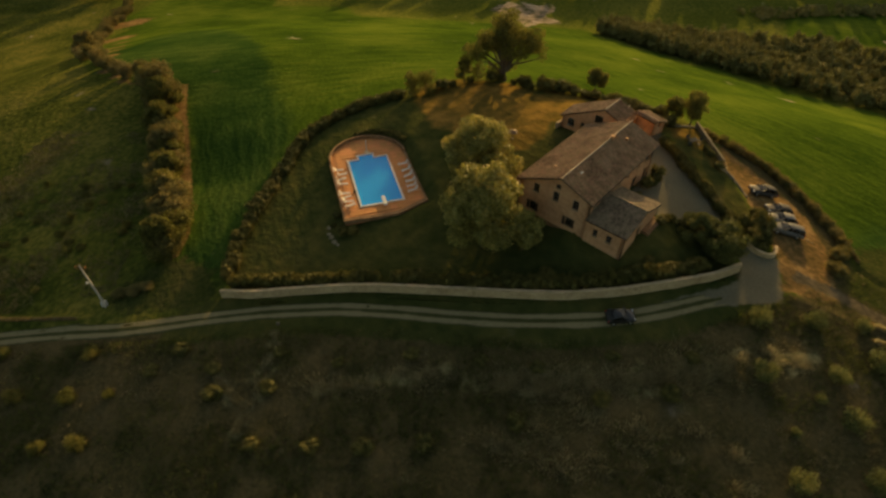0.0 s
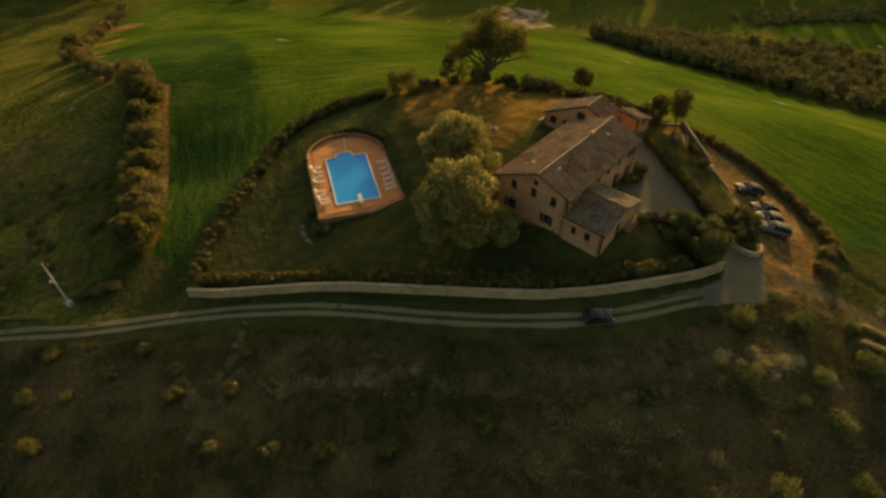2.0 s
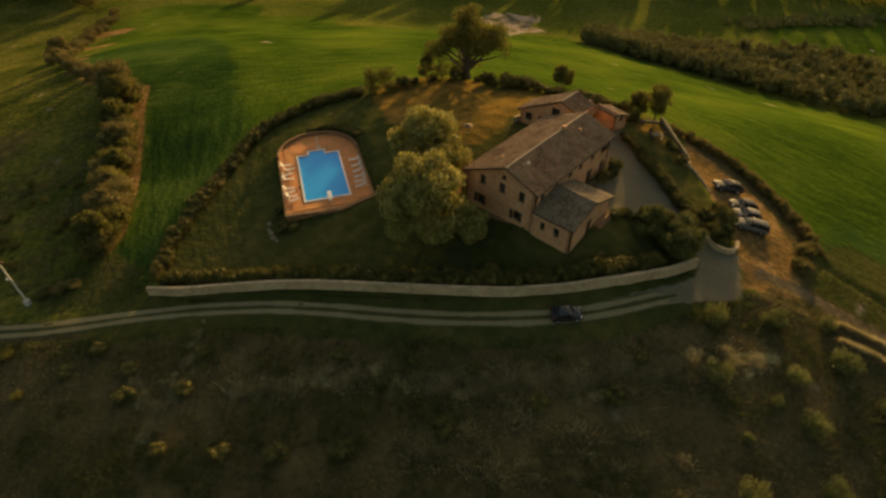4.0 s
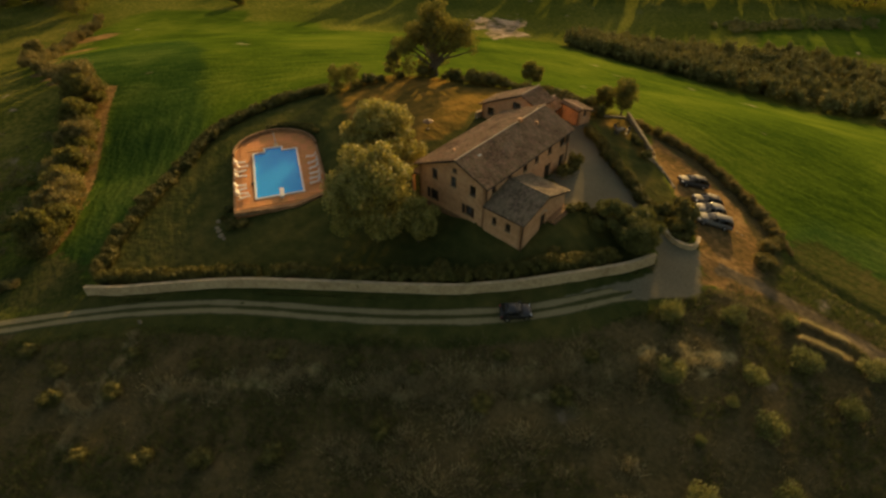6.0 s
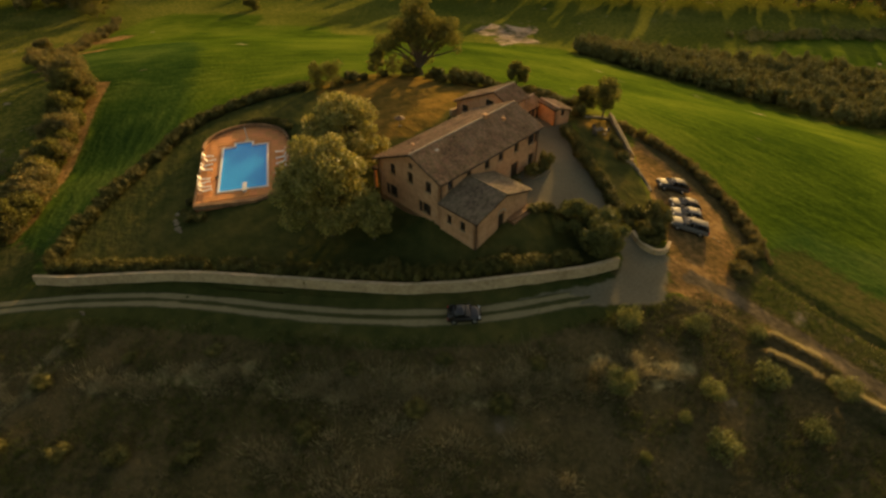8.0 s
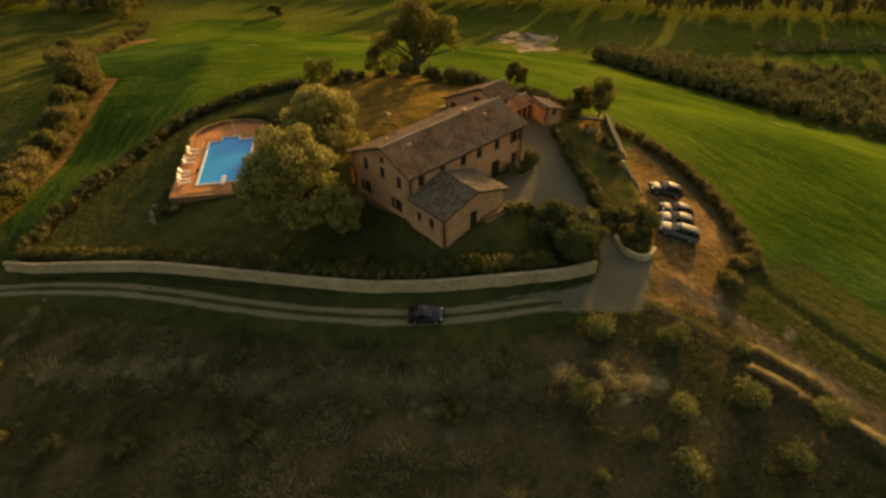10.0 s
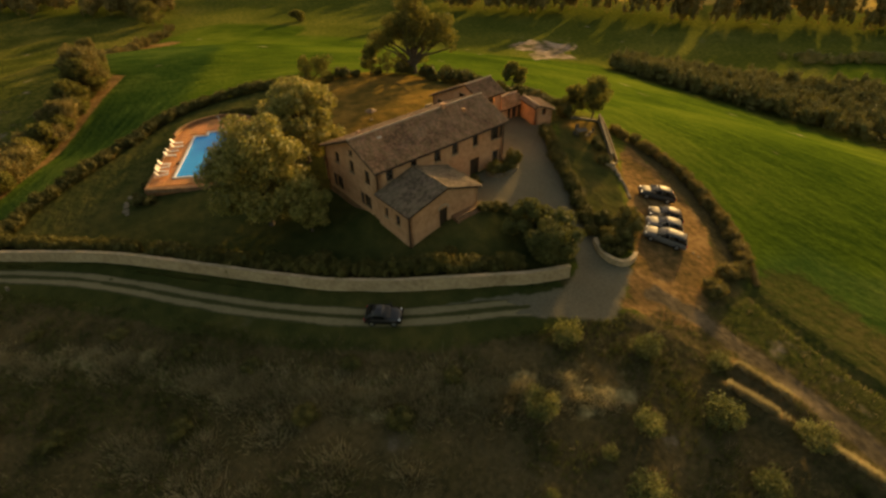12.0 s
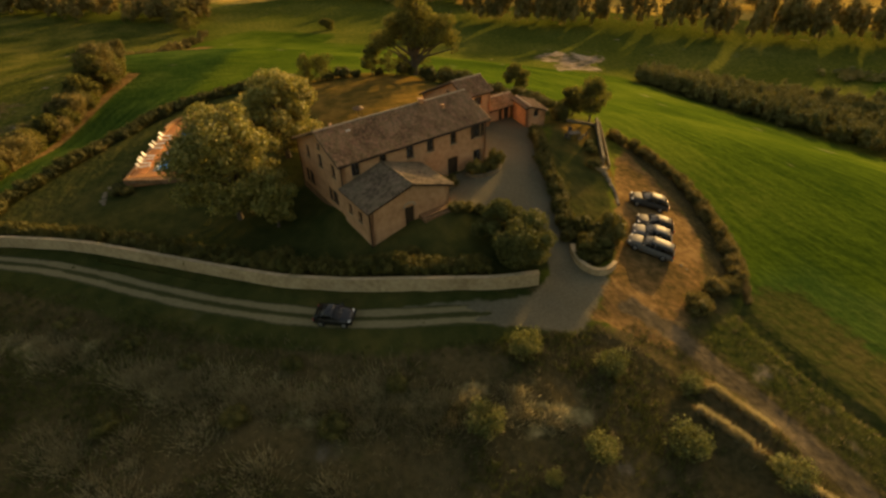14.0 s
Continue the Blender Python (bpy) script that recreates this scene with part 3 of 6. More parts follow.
def strip(name, line, width, lift, material, label, kind="structure", category="road", n_across=9):
    """A draped band along a line, sunk at its edges, with a 'across' value from -1 to 1."""
    p = np.array(line, float)
    seg = np.r_[0, np.cumsum(np.hypot(*np.diff(p, axis=0).T))]
    s = np.arange(0, seg[-1], 0.8)
    c = np.stack([np.interp(s, seg, p[:, 0]), np.interp(s, seg, p[:, 1])], -1)
    for _ in range(6):
        c[1:-1] = 0.25 * c[:-2] + 0.5 * c[1:-1] + 0.25 * c[2:]
    t = np.gradient(c, axis=0)
    t /= np.linalg.norm(t, axis=1)[:, None]
    nrm = np.stack([-t[:, 1], t[:, 0]], -1)
    a = np.linspace(-1, 1, n_across)
    wob = np.array([1 + 0.12 * noise.noise(Vector((q * 0.13, 0.3, 0))) for q in s])
    taper = np.clip(np.minimum(s, s[-1] - s) / 5.0, 0, 1)[:, None]
    x = c[:, None, 0] + nrm[:, None, 0] * a * (width / 2) * wob[:, None]
    y = c[:, None, 1] + nrm[:, None, 1] * a * (width / 2) * wob[:, None]
    z = heights(x, y) + lift * (np.where(np.abs(a) > 0.95, -1.5, 1) - 2.2 * (1 - taper)) - 0.03 * np.exp(-((np.abs(a) - 0.45) / 0.2) ** 2)
    k = np.arange(x.size).reshape(x.shape)
    quads = np.stack([k[:-1, :-1], k[1:, :-1], k[1:, 1:], k[:-1, 1:]], -1).reshape(-1, 4)[:, ::-1]
    me = pydata(name, np.stack([x, y, z], -1).reshape(-1, 3).tolist(), quads.tolist(), material, True)
    at = me.attributes.new("across", "FLOAT", "POINT")
    at.data.foreach_set("value", np.tile(a, len(s)).astype(np.float32))
    return tagged(new(name, me), label, category, kind=kind)


def track_material(name, rut, verge, lone=False):
    """Two pale wheel ruts with a grassy middle, or one worn band."""
    m = bpy.data.materials.new(name)
    m.use_nodes = True
    n, l = m.node_tree.nodes, m.node_tree.links
    b = n["Principled BSDF"]
    b.inputs["Roughness"].default_value = 0.95
    b.inputs["Specular IOR Level"].default_value = 0.1
    tc, at = n.new("ShaderNodeTexCoord"), n.new("ShaderNodeAttribute")
    at.attribute_name = "across"
    no, big = n.new("ShaderNodeTexNoise"), n.new("ShaderNodeTexNoise")
    no.inputs["Scale"].default_value, no.inputs["Detail"].default_value, big.inputs["Scale"].default_value = 2.5, 6, 0.35
    for q in (no, big):
        l.new(tc.outputs["Object"], q.inputs["Vector"])

    def calc(op, a, c, d=None):
        q = n.new("ShaderNodeMath")
        q.operation = op
        for s, v in zip(q.inputs, (a, c, d)):
            if v is None:
                continue
            if isinstance(v, (int, float)):
                s.default_value = v
            else:
                l.new(v, s)
        return q.outputs[0]

    off = calc("ABSOLUTE", at.outputs["Fac"], 0)
    if not lone:
        off = calc("ABSOLUTE", calc("SUBTRACT", off, 0.45), 0)
    wobble = calc("MULTIPLY_ADD", calc("SUBTRACT", no.outputs[0], 0.5), 1.1 if lone else 0.3, off)
    wobble = calc("MULTIPLY_ADD", calc("SUBTRACT", big.outputs[0], 0.5), 0.9 if lone else 0.3, wobble)
    mr = n.new("ShaderNodeMapRange")
    mr.interpolation_type = "SMOOTHSTEP"
    mr.inputs[1].default_value, mr.inputs[2].default_value = (0.7, 1.3) if lone else (0.15, 0.37)
    l.new(wobble, mr.inputs[0])
    cols = []
    for dark, light in (rut, verge):
        mx = n.new("ShaderNodeMix")
        mx.data_type = "RGBA"
        l.new(no.outputs[0], mx.inputs["Factor"])
        mx.inputs["A"].default_value, mx.inputs["B"].default_value = (*dark, 1), (*light, 1)
        cols.append(mx.outputs["Result"])
    mx = n.new("ShaderNodeMix")
    mx.data_type = "RGBA"
    l.new(mr.outputs[0], mx.inputs["Factor"])
    l.new(cols[0], mx.inputs["A"])
    l.new(cols[1], mx.inputs["B"])
    l.new(mx.outputs["Result"], b.inputs["Base Color"])
    bp = n.new("ShaderNodeBump")
    bp.inputs["Strength"].default_value, bp.inputs["Distance"].default_value = 0.5, 0.1
    l.new(no.outputs[0], bp.inputs["Height"])
    l.new(bp.outputs[0], b.inputs["Normal"])
    return m


GRASSY = ((0.034, 0.042, 0.014), (0.072, 0.070, 0.025))
ROAD_LINE = [(-150, 30), (-100, 37), (-63.7, 39.8), (-54, 40.1), (-45, 40.2), (-37.5, 41.1), (-30, 42.3), (-24, 43.2), (-15.2, 44), (-7.8, 43.9), (-0.6, 43.5), (6.3, 43.4), (13.1, 43.8), (19.7, 44.6), (25.5, 46.2), (29.5, 47.7), (32.6, 48.8), (35.2, 49.9)]
strip("road", ROAD_LINE, 2.65, 0.06, track_material("twin_rut_track", ((0.15, 0.127, 0.064), (0.28, 0.232, 0.128)), GRASSY), "unpaved farm track with two pale wheel ruts")



# ---- house ----
HOUSE = pose(15.4, 55.4, 0, 0, 0, 55)


def wall_mesh(length, z0, top, holes, thick, extra=()):
    """An upright wall along x, outer face at y = 0, inner at y = thick, with real openings (x0, x1, z0, z1)."""
    bm = bmesh.new()
    sx = sorted({0.0, length, *extra, *(v for h in holes for v in h[:2])})
    sz = sorted({z0, *(v for h in holes for v in h[2:])})
    for a, b in zip(sx, sx[1:]):
        ta, tb = top(a), top(b)
        for k, lo in enumerate(sz):
            hi = sz[k + 1] if k + 1 < len(sz) else None
            la, lb = min(lo, ta), min(lo, tb)
            ha, hb = (ta, tb) if hi is None else (min(hi, ta), min(hi, tb))
            if ha - la < 1e-4 and hb - lb < 1e-4:
                continue
            mx, mz = (a + b) / 2, (la + lb + ha + hb) / 4
            if any(h[0] < mx < h[1] and h[2] < mz < h[3] for h in holes):
                continue
            q = [bm.verts.new((x, y, z)) for y in (0, thick) for x, z in ((a, la), (b, lb), (b, hb), (a, ha))]
            for f in ((0, 1, 2, 3), (7, 6, 5, 4), (0, 4, 5, 1), (1, 5, 6, 2), (2, 6, 7, 3), (3, 7, 4, 0)):
                bm.faces.new([q[i] for i in f])
    bmesh.ops.remove_doubles(bm, verts=bm.verts, dist=1e-4)
    return bm


def fill_opening(parent, m, x0, x1, z0, z1, door=False, shutters=False):
    """A recessed window, or a door, in the opening of a wall: frame, panes, sill."""
    w = part("door" if door else "window", boxes((x0, x0 + 0.09, 0.16, 0.24, z0, z1), (x1 - 0.09, x1, 0.16, 0.24, z0, z1), (x0, x1, 0.16, 0.24, z1 - 0.09, z1), (x0, x1, 0.16, 0.24, z0, z0 + 0.09), ((x0 + x1) / 2 - 0.05, (x0 + x1) / 2 + 0.05, 0.15, 0.25, z0, z1)), M["darkwood"], parent, "dark brown timber frame", m)
    if door:
        for a, b in ((x0 + 0.09, (x0 + x1) / 2 - 0.05), ((x0 + x1) / 2 + 0.05, x1 - 0.09)):
            part("door_leaf", boxes((a, b, 0.19, 0.22, z0 + 0.09, z1 - 0.09), (a + 0.08, b - 0.08, 0.175, 0.19, z0 + 0.25, (z0 + z1) / 2 - 0.1), (a + 0.08, b - 0.08, 0.175, 0.19, (z0 + z1) / 2 + 0.05, z1 - 0.25)), M["darkwood"], w)
    else:
        for a, b in ((x0 + 0.09, (x0 + x1) / 2 - 0.05), ((x0 + x1) / 2 + 0.05, x1 - 0.09)):
            pane = part("pane", boxes((a, b, 0.195, 0.205, z0 + 0.09, z1 - 0.09)), M["glass"], w)
            pane.visible_shadow = False
        part("sill", boxes((x0 - 0.1, x1 + 0.1, -0.08, 0.16, z0 - 0.07, z0), bevel=0.01), M["coping"], w, "pale stone sill")
    if shutters:
        half = (x1 - x0) / 2
        for a, b in ((x0 - half, x0 - 0.02), (x1 + 0.02, x1 + half)):
            rows = [(a, a + 0.07, -0.06, -0.015, z0, z1), (b - 0.07, b, -0.06, -0.015, z0, z1)]
            rows += [(a + 0.05, b - 0.05, -0.05, -0.02, z0 + (z1 - z0) * k / 9, z0 + (z1 - z0) * (k + 0.8) / 9) for k in range(9)]
            part("shutter", boxes(*rows), M["darkwood"], w, "open dark brown louvred shutter")
    return w


def tiled(name, e0, e1, r1, r0, material, parent, label="", lift=0.05):
    """A roof slope of half-round clay tiles in overlapping courses, from eave e0-e1 up to ridge r0-r1, with a slab below."""
    e0, e1, r0, r1 = (Vector(v) for v in (e0, e1, r0, r1))
    wide, up = max((e1 - e0).length, (r1 - r0).length), ((r0 - e0).length + (r1 - e1).length) / 2
    cols, courses = max(4, round(wide / 0.24)), max(3, round(up / 0.42))
    nrm = (e1 - e0).cross(r0 - e0).normalized()
    if nrm.z < 0:
        nrm = -nrm
    per = 5
    rng = random.Random(int(wide * 100))
    verts, faces = [], []
    for c in range(courses):
        for k in range(cols):
            base, slip, tilt = len(verts), rng.uniform(-0.05, 0.05), rng.uniform(-0.012, 0.03)
            for end, drop in ((0.0, 0.035 + tilt), (1.1, 0.0)):
                v = max(0.0, min(1.0, (c + end + slip) / courses))
                for i in range(per + 1):
                    u = (k + i / per) / cols
                    p = e0.lerp(e1, u).lerp(r0.lerp(r1, u), v)
                    verts.append(p + nrm * (lift + math.sin(math.pi * i / per) * 0.09 + drop))
            faces += [(base + i, base + i + 1, base + per + 2 + i, base + per + 1 + i) for i in range(per)]
    roof = part("roof", slab_between(e0, e1, r1, r0, nrm), M["darkwood"], parent, label or "low-pitched clay tile roof slope")
    ob = new(name, pydata(name, [tuple(v) for v in verts], faces, material))
    ob.parent = roof
    tagged(ob, "weathered half-round clay tiles", kind="stuff")
    return roof


def slab_between(e0, e1, r1, r0, nrm):
    bm = bmesh.new()
    lo = [bm.verts.new(p - nrm * 0.12) for p in (e0, e1, r1, r0)]
    hi = [bm.verts.new(p + nrm * 0.03) for p in (e0, e1, r1, r0)]
    bm.faces.new(hi)
    bm.faces.new(lo[::-1])
    for i in range(4):
        bm.faces.new((lo[i], lo[(i + 1) % 4], hi[(i + 1) % 4], hi[i]))
    bmesh.ops.recalc_face_normals(bm, faces=bm.faces)
    return bm


def ridge_tiles(a, b, parent, material=None, r=0.12):
    bm = bmesh.new()
    a, b = Vector(a), Vector(b)
    k = max(2, round((b - a).length / 0.45))
    for i in range(k):
        tube(bm, a.lerp(b, i / k), a.lerp(b, (i + 1.12) / k), r, r * 0.86, 8)
    return part("ridge_tiles", bm, material or M["ridge"], parent, "half-round ridge tiles")


def gable_house(name, m, length, depth, z0, eave, ridge, holes, label, material, over=0.45, ridge_v=None, eave_n=None):
    """A house block with its gables at x = 0 and x = length; eave and ridge heights; holes by side s, w, n, e."""
    h = holder(name, m, label, "house")
    rv = ridge_v or depth / 2
    en = eave if eave_n is None else eave_n

    def gable(v):
        return (eave + (ridge - eave) * v / rv if v < rv else en + (ridge - en) * (depth - v) / (depth - rv)) - 0.12

    sides = {
        "s": (pose(0, 0, 0), length, lambda x: eave - 0.12),
        "n": (pose(length, depth, 0, 0, 0, 180), length, lambda x: en - 0.12),
        "w": (pose(0, depth, 0, 0, 0, -90), depth, lambda x: gable(depth - x)),
        "e": (pose(length, 0, 0, 0, 0, 90), depth, gable),
    }
    for key, (sm, ln, top) in sides.items():
        hs = holes.get(key, [])
        extra = []
        if key in "we":
            extra.append(depth - rv if key == "w" else rv)
            for q in hs:
                for z in q[2:4]:
                    for k in range(1, 60):
                        x = depth * k / 60
                        if abs(top(x) - z) < (ridge - en) / 30:
                            extra.append(x)
        part("wall", wall_mesh(ln, z0, top, [q[:4] for q in hs], 0.45, extra), M["plaster"], h, "ochre plastered masonry wall", sm)
        for q in hs:
            fill_opening(h, sm, *q[:4], door="door" in q, shutters="shutters" in q)
    part("floor", boxes((0.46, length - 0.46, 0.46, depth - 0.46, z0 + 0.6, z0 + 0.8)), M["inside"], h)
    tan_s, tan_n = (ridge - eave) / rv, (ridge - en) / (depth - rv)
    tiled("roof_tiles", (-over, -over, eave - over * tan_s), (length + over, -over, eave - over * tan_s), (length + over, rv, ridge), (-over, rv, ridge), material, h)
    tiled("roof_tiles", (length + over, depth + over, en - over * tan_n), (-over, depth + over, en - over * tan_n), (-over, rv, ridge), (length + over, rv, ridge), material, h)
    ridge_tiles((-over, rv, ridge + 0.1), (length + over, rv, ridge + 0.1), h)
    return h


# main block: x runs along the courtyard front from its south-west corner, y towards the garden
W7 = [(1.1, 2.0), (4.2, 5.0), (7.3, 8.2), (9.8, 10.7), (12.8, 13.6)]
main_holes = {
    "s": [(a, b, 5.95, 7.35) for a, b in W7] + [(15.95, 16.85, 5.8, 7.4, "shutters"), (12.4, 13.8, 2.0, 4.4, "door"), (15.9, 17.1, 2.3, 4.3)],
    "w": [(2.05, 2.95, 5.4, 6.75), (5.05, 5.95, 5.45, 6.85), (8.0, 8.9, 5.45, 6.85), (5.3, 6.0, 7.45, 8.1), (1.75, 2.65, 2.2, 3.7, "shutters"), (7.4, 8.3, 2.4, 3.8, "shutters"), (8.9, 9.3, 1.3, 1.9)],
    "e": [(3.0, 3.9, 5.4, 6.6)],
    "n": [(3.0, 3.9, 5.4, 6.6), (8.0, 8.9, 5.4, 6.6), (12.0, 12.9, 5.4, 6.6)],
}
main_house = gable_house("farmhouse", HOUSE, 17.4, 10.4, -1.6, 7.8, 9.45, main_holes, "two-storey ochre farmhouse with a long clay tile roof", M["rooftile"], over=0.5, ridge_v=4.3, eave_n=6.65)
for x, y in ((-0.06, -0.1), (-0.06, 10.46), (17.46, -0.1)):
    bm = bmesh.new()
    tube(bm, (x, y, -1.0), (x, y, 6.3 if y > 5 else 7.5), 0.06, 0.06, 8)
    part("downpipe", bm, M["metal"], main_house, "brown metal downpipe")
for y, gz in ((-0.52, 7.6), (10.92, 6.42)):
    bm = bmesh.new()
    tube(bm, (-0.45, y, gz - 0.05), (17.85, y, gz - 0.05), 0.07, 0.07, 8)
    part("gutter", bm, M["metal"], main_house, "brown metal gutter")
part("skylight", boxes((2.5, 3.0, 3.15, 3.5, 8.8, 9.22), bevel=0.03), M["white"], main_house, "small white roof hatch")
part("chimney", boxes((11.7, 12.1, 3.9, 4.3, 8.9, 9.95), (11.62, 12.18, 3.82, 4.38, 9.95, 10.03), bevel=0.02), M["plaster"], main_house, "squat plastered chimney")
part("chimney", boxes((2.45, 2.7, 6.9, 7.15, 7.8, 8.6), (2.4, 2.75, 6.85, 7.2, 8.6, 8.66), bevel=0.02), M["plaster"], main_house, "squat plastered chimney")
part("chimney", boxes((13.6, 13.9, 2.6, 2.9, 8.5, 9.25), (13.54, 13.96, 2.54, 2.96, 9.25, 9.32), bevel=0.02), M["plaster"], main_house, "squat plastered chimney")

foot = min(H(*(HOUSE @ Vector((0, v, 0))).xy) for v in (0, 5, 10.4))
part("plinth", boxes((-0.07, 0.0, 0.0, 10.47, foot - 0.5, foot + 0.75), (-0.07, 6.0, 10.4, 10.47, foot - 0.5, foot + 0.75), bevel=0.015), M["brick"], main_house, "weathered brick plinth")

# garden porch: a tiled lean-to on two posts behind the gable
PU, PV = (0.8, 4.6), (10.42, 12.7)
porch_foot = H(*(HOUSE @ Vector((2.6, 12.4, 0))).xy)
porch = holder("porch", HOUSE @ pose(0, 0, 0), "small tiled garden porch on plastered posts", "porch")
tiled("roof_tiles", (PU[1], PV[1] + 0.3, porch_foot + 2.35), (PU[0], PV[1] + 0.3, porch_foot + 2.35), (PU[0], PV[0] + 0.05, porch_foot + 3.0), (PU[1], PV[0] + 0.05, porch_foot + 3.0), M["rooftile"], porch)
for u in (PU[0] + 0.2, PU[1] - 0.2):
    part("post", boxes((u - 0.16, u + 0.16, PV[1] - 0.3, PV[1] + 0.02, porch_foot - 0.5, porch_foot + 2.3), bevel=0.02), M["plaster"], porch)
part("beam", boxes((PU[0], PU[1], PV[1] - 0.24, PV[1] - 0.04, porch_foot + 2.16, porch_foot + 2.32)), M["darkwood"], porch)

# annex: its gable faces the drive, its ridge runs into the main wall
annex = holder("annex", HOUSE @ pose(-0.2, 0, 0), "low ochre annex with a mossy tile roof built against the farmhouse", "house")
AX, AD = 8.8, 5.4


def annex_top(x):
    return (5.25 + 1.3 * x / 4.5 if x < 4.5 else 5.1 + 1.45 * (AX - x) / (AX - 4.5)) - 0.12


part("wall", wall_mesh(AX, -1.6, annex_top, [(3.7, 4.75, 1.75, 4.2)], 0.4, (4.5,)), M["plaster"], annex, "ochre plastered gable wall", pose(0, -AD, 0))
fill_opening(annex, pose(0, -AD, 0), 3.7, 4.75, 1.75, 4.2, True)
bm = bmesh.new()
for i in range(8):
    a0, a1 = math.pi * i / 8, math.pi * (i + 1) / 8
    box(bm, -0.09, 0.09, -0.03, 0.05, -0.13, 0.13, m=pose(4.225 + 0.6 * math.cos((a0 + a1) / 2), -AD, 4.2 + 0.42 * math.sin((a0 + a1) / 2), 0, -math.degrees((a0 + a1) / 2), 0))
part("arch", bm, M["ridge"], annex, "brick arch over the door")
part("wall", wall_mesh(AD, -1.6, lambda x: 5.12, [(1.15, 1.8, 3.1, 4.2), (3.05, 3.8, 3.1, 4.25)], 0.4), M["plaster"], annex, "ochre plastered side wall", pose(0, 0, 0, 0, 0, -90))
for q in ((1.15, 1.8, 3.1, 4.2), (3.05, 3.8, 3.1, 4.25)):
    fill_opening(annex, pose(0, 0, 0, 0, 0, -90), *q)
part("wall", wall_mesh(AD, -1.6, lambda x: 5.0, [], 0.4), M["plaster"], annex, "", pose(AX, -AD, 0, 0, 0, 90))
part("floor", boxes((0.4, AX - 0.4, -AD + 0.4, 0, 0.6, 0.8)), M["inside"], annex)
tiled("roof_tiles", (-0.35, 0.0, 5.15), (-0.35, -AD - 0.35, 5.15), (4.5, -AD - 0.35, 6.55), (4.5, 0.0, 6.55), M["mossy_tile"], annex, "mossy clay tile slope")
tiled("roof_tiles", (AX + 0.35, -AD - 0.35, 4.98), (AX + 0.35, 0.0, 4.98), (4.5, 0.0, 6.55), (4.5, -AD - 0.35, 6.55), M["mossy_tile"], annex, "mossy clay tile slope")
ridge_tiles((4.5, -AD - 0.35, 6.65), (4.5, 0.0, 6.65), annex, M["mossy_tile"], 0.13)
bm = bmesh.new()
tube(bm, (-0.07, -AD - 0.07, -1.0), (-0.07, -AD - 0.07, 4.8), 0.055, 0.055, 8)
part("downpipe", bm, M["metal"], annex, "brown metal downpipe")
step_foot = H(*(HOUSE @ Vector((7, -AD - 1, 0))).xy)
part("step", boxes((5.2, AX + 0.2, -AD - 0.75, -AD - 0.005, step_foot - 0.6, step_foot + 0.3), (5.2, AX + 0.5, -AD - 1.1, -AD - 0.755, step_foot - 0.6, step_foot + 0.12), bevel=0.02), M["brick"], annex, "low brick steps along the gable")

# garden wing behind the main block: an uneven gable
wing = gable_house("rear_wing", HOUSE @ pose(20.2, 6.9, 0), 3.7, 9.6, -1.6, 7.45, 8.55, {
    "w": [(1.0, 2.2, 3.6, 4.9), (3.3, 4.1, 3.1, 4.9), (5.5, 6.9, 5.7, 7.1), (4.9, 5.8, 3.5, 4.6)],
    "s": [(1.2, 2.4, 5.9, 6.95)],
}, "taller ochre rear wing with a long tiled side roof", M["rooftile"], over=0.35, ridge_v=2.5, eave_n=5.1)
link = gable_house("link_building", HOUSE @ pose(17.6, 4.0, 0), 2.4, 5.6, -1.6, 5.2, 6.4, {}, "narrow tiled link between farmhouse and rear wing", M["rooftile"], over=0.05)
arcade = gable_house("arcade_building", HOUSE @ pose(24.2, 7.9, 0), 5.2, 3.6, -1.4, 4.25, 4.95, {"s": [(2.1, 2.75, 2.0, 3.9, "door"), (3.0, 3.8, 2.0, 4.0, "door"), (4.05, 4.75, 2.0, 3.9, "door")]}, "low tiled outbuilding with three dark doorways", M["rooftile"], over=0.3)
shed = gable_house("store_building", pose(25.5, 83.2, 0, 0, 0, -50), 3.6, 2.7, -1.4, 5.0, 5.15, {"e": [(1.1, 1.75, 3.7, 4.6)]}, "small ochre store house with a single-pitch tiled roof", M["rooftile"], over=0.25, ridge_v=0.4, eave_n=4.4)


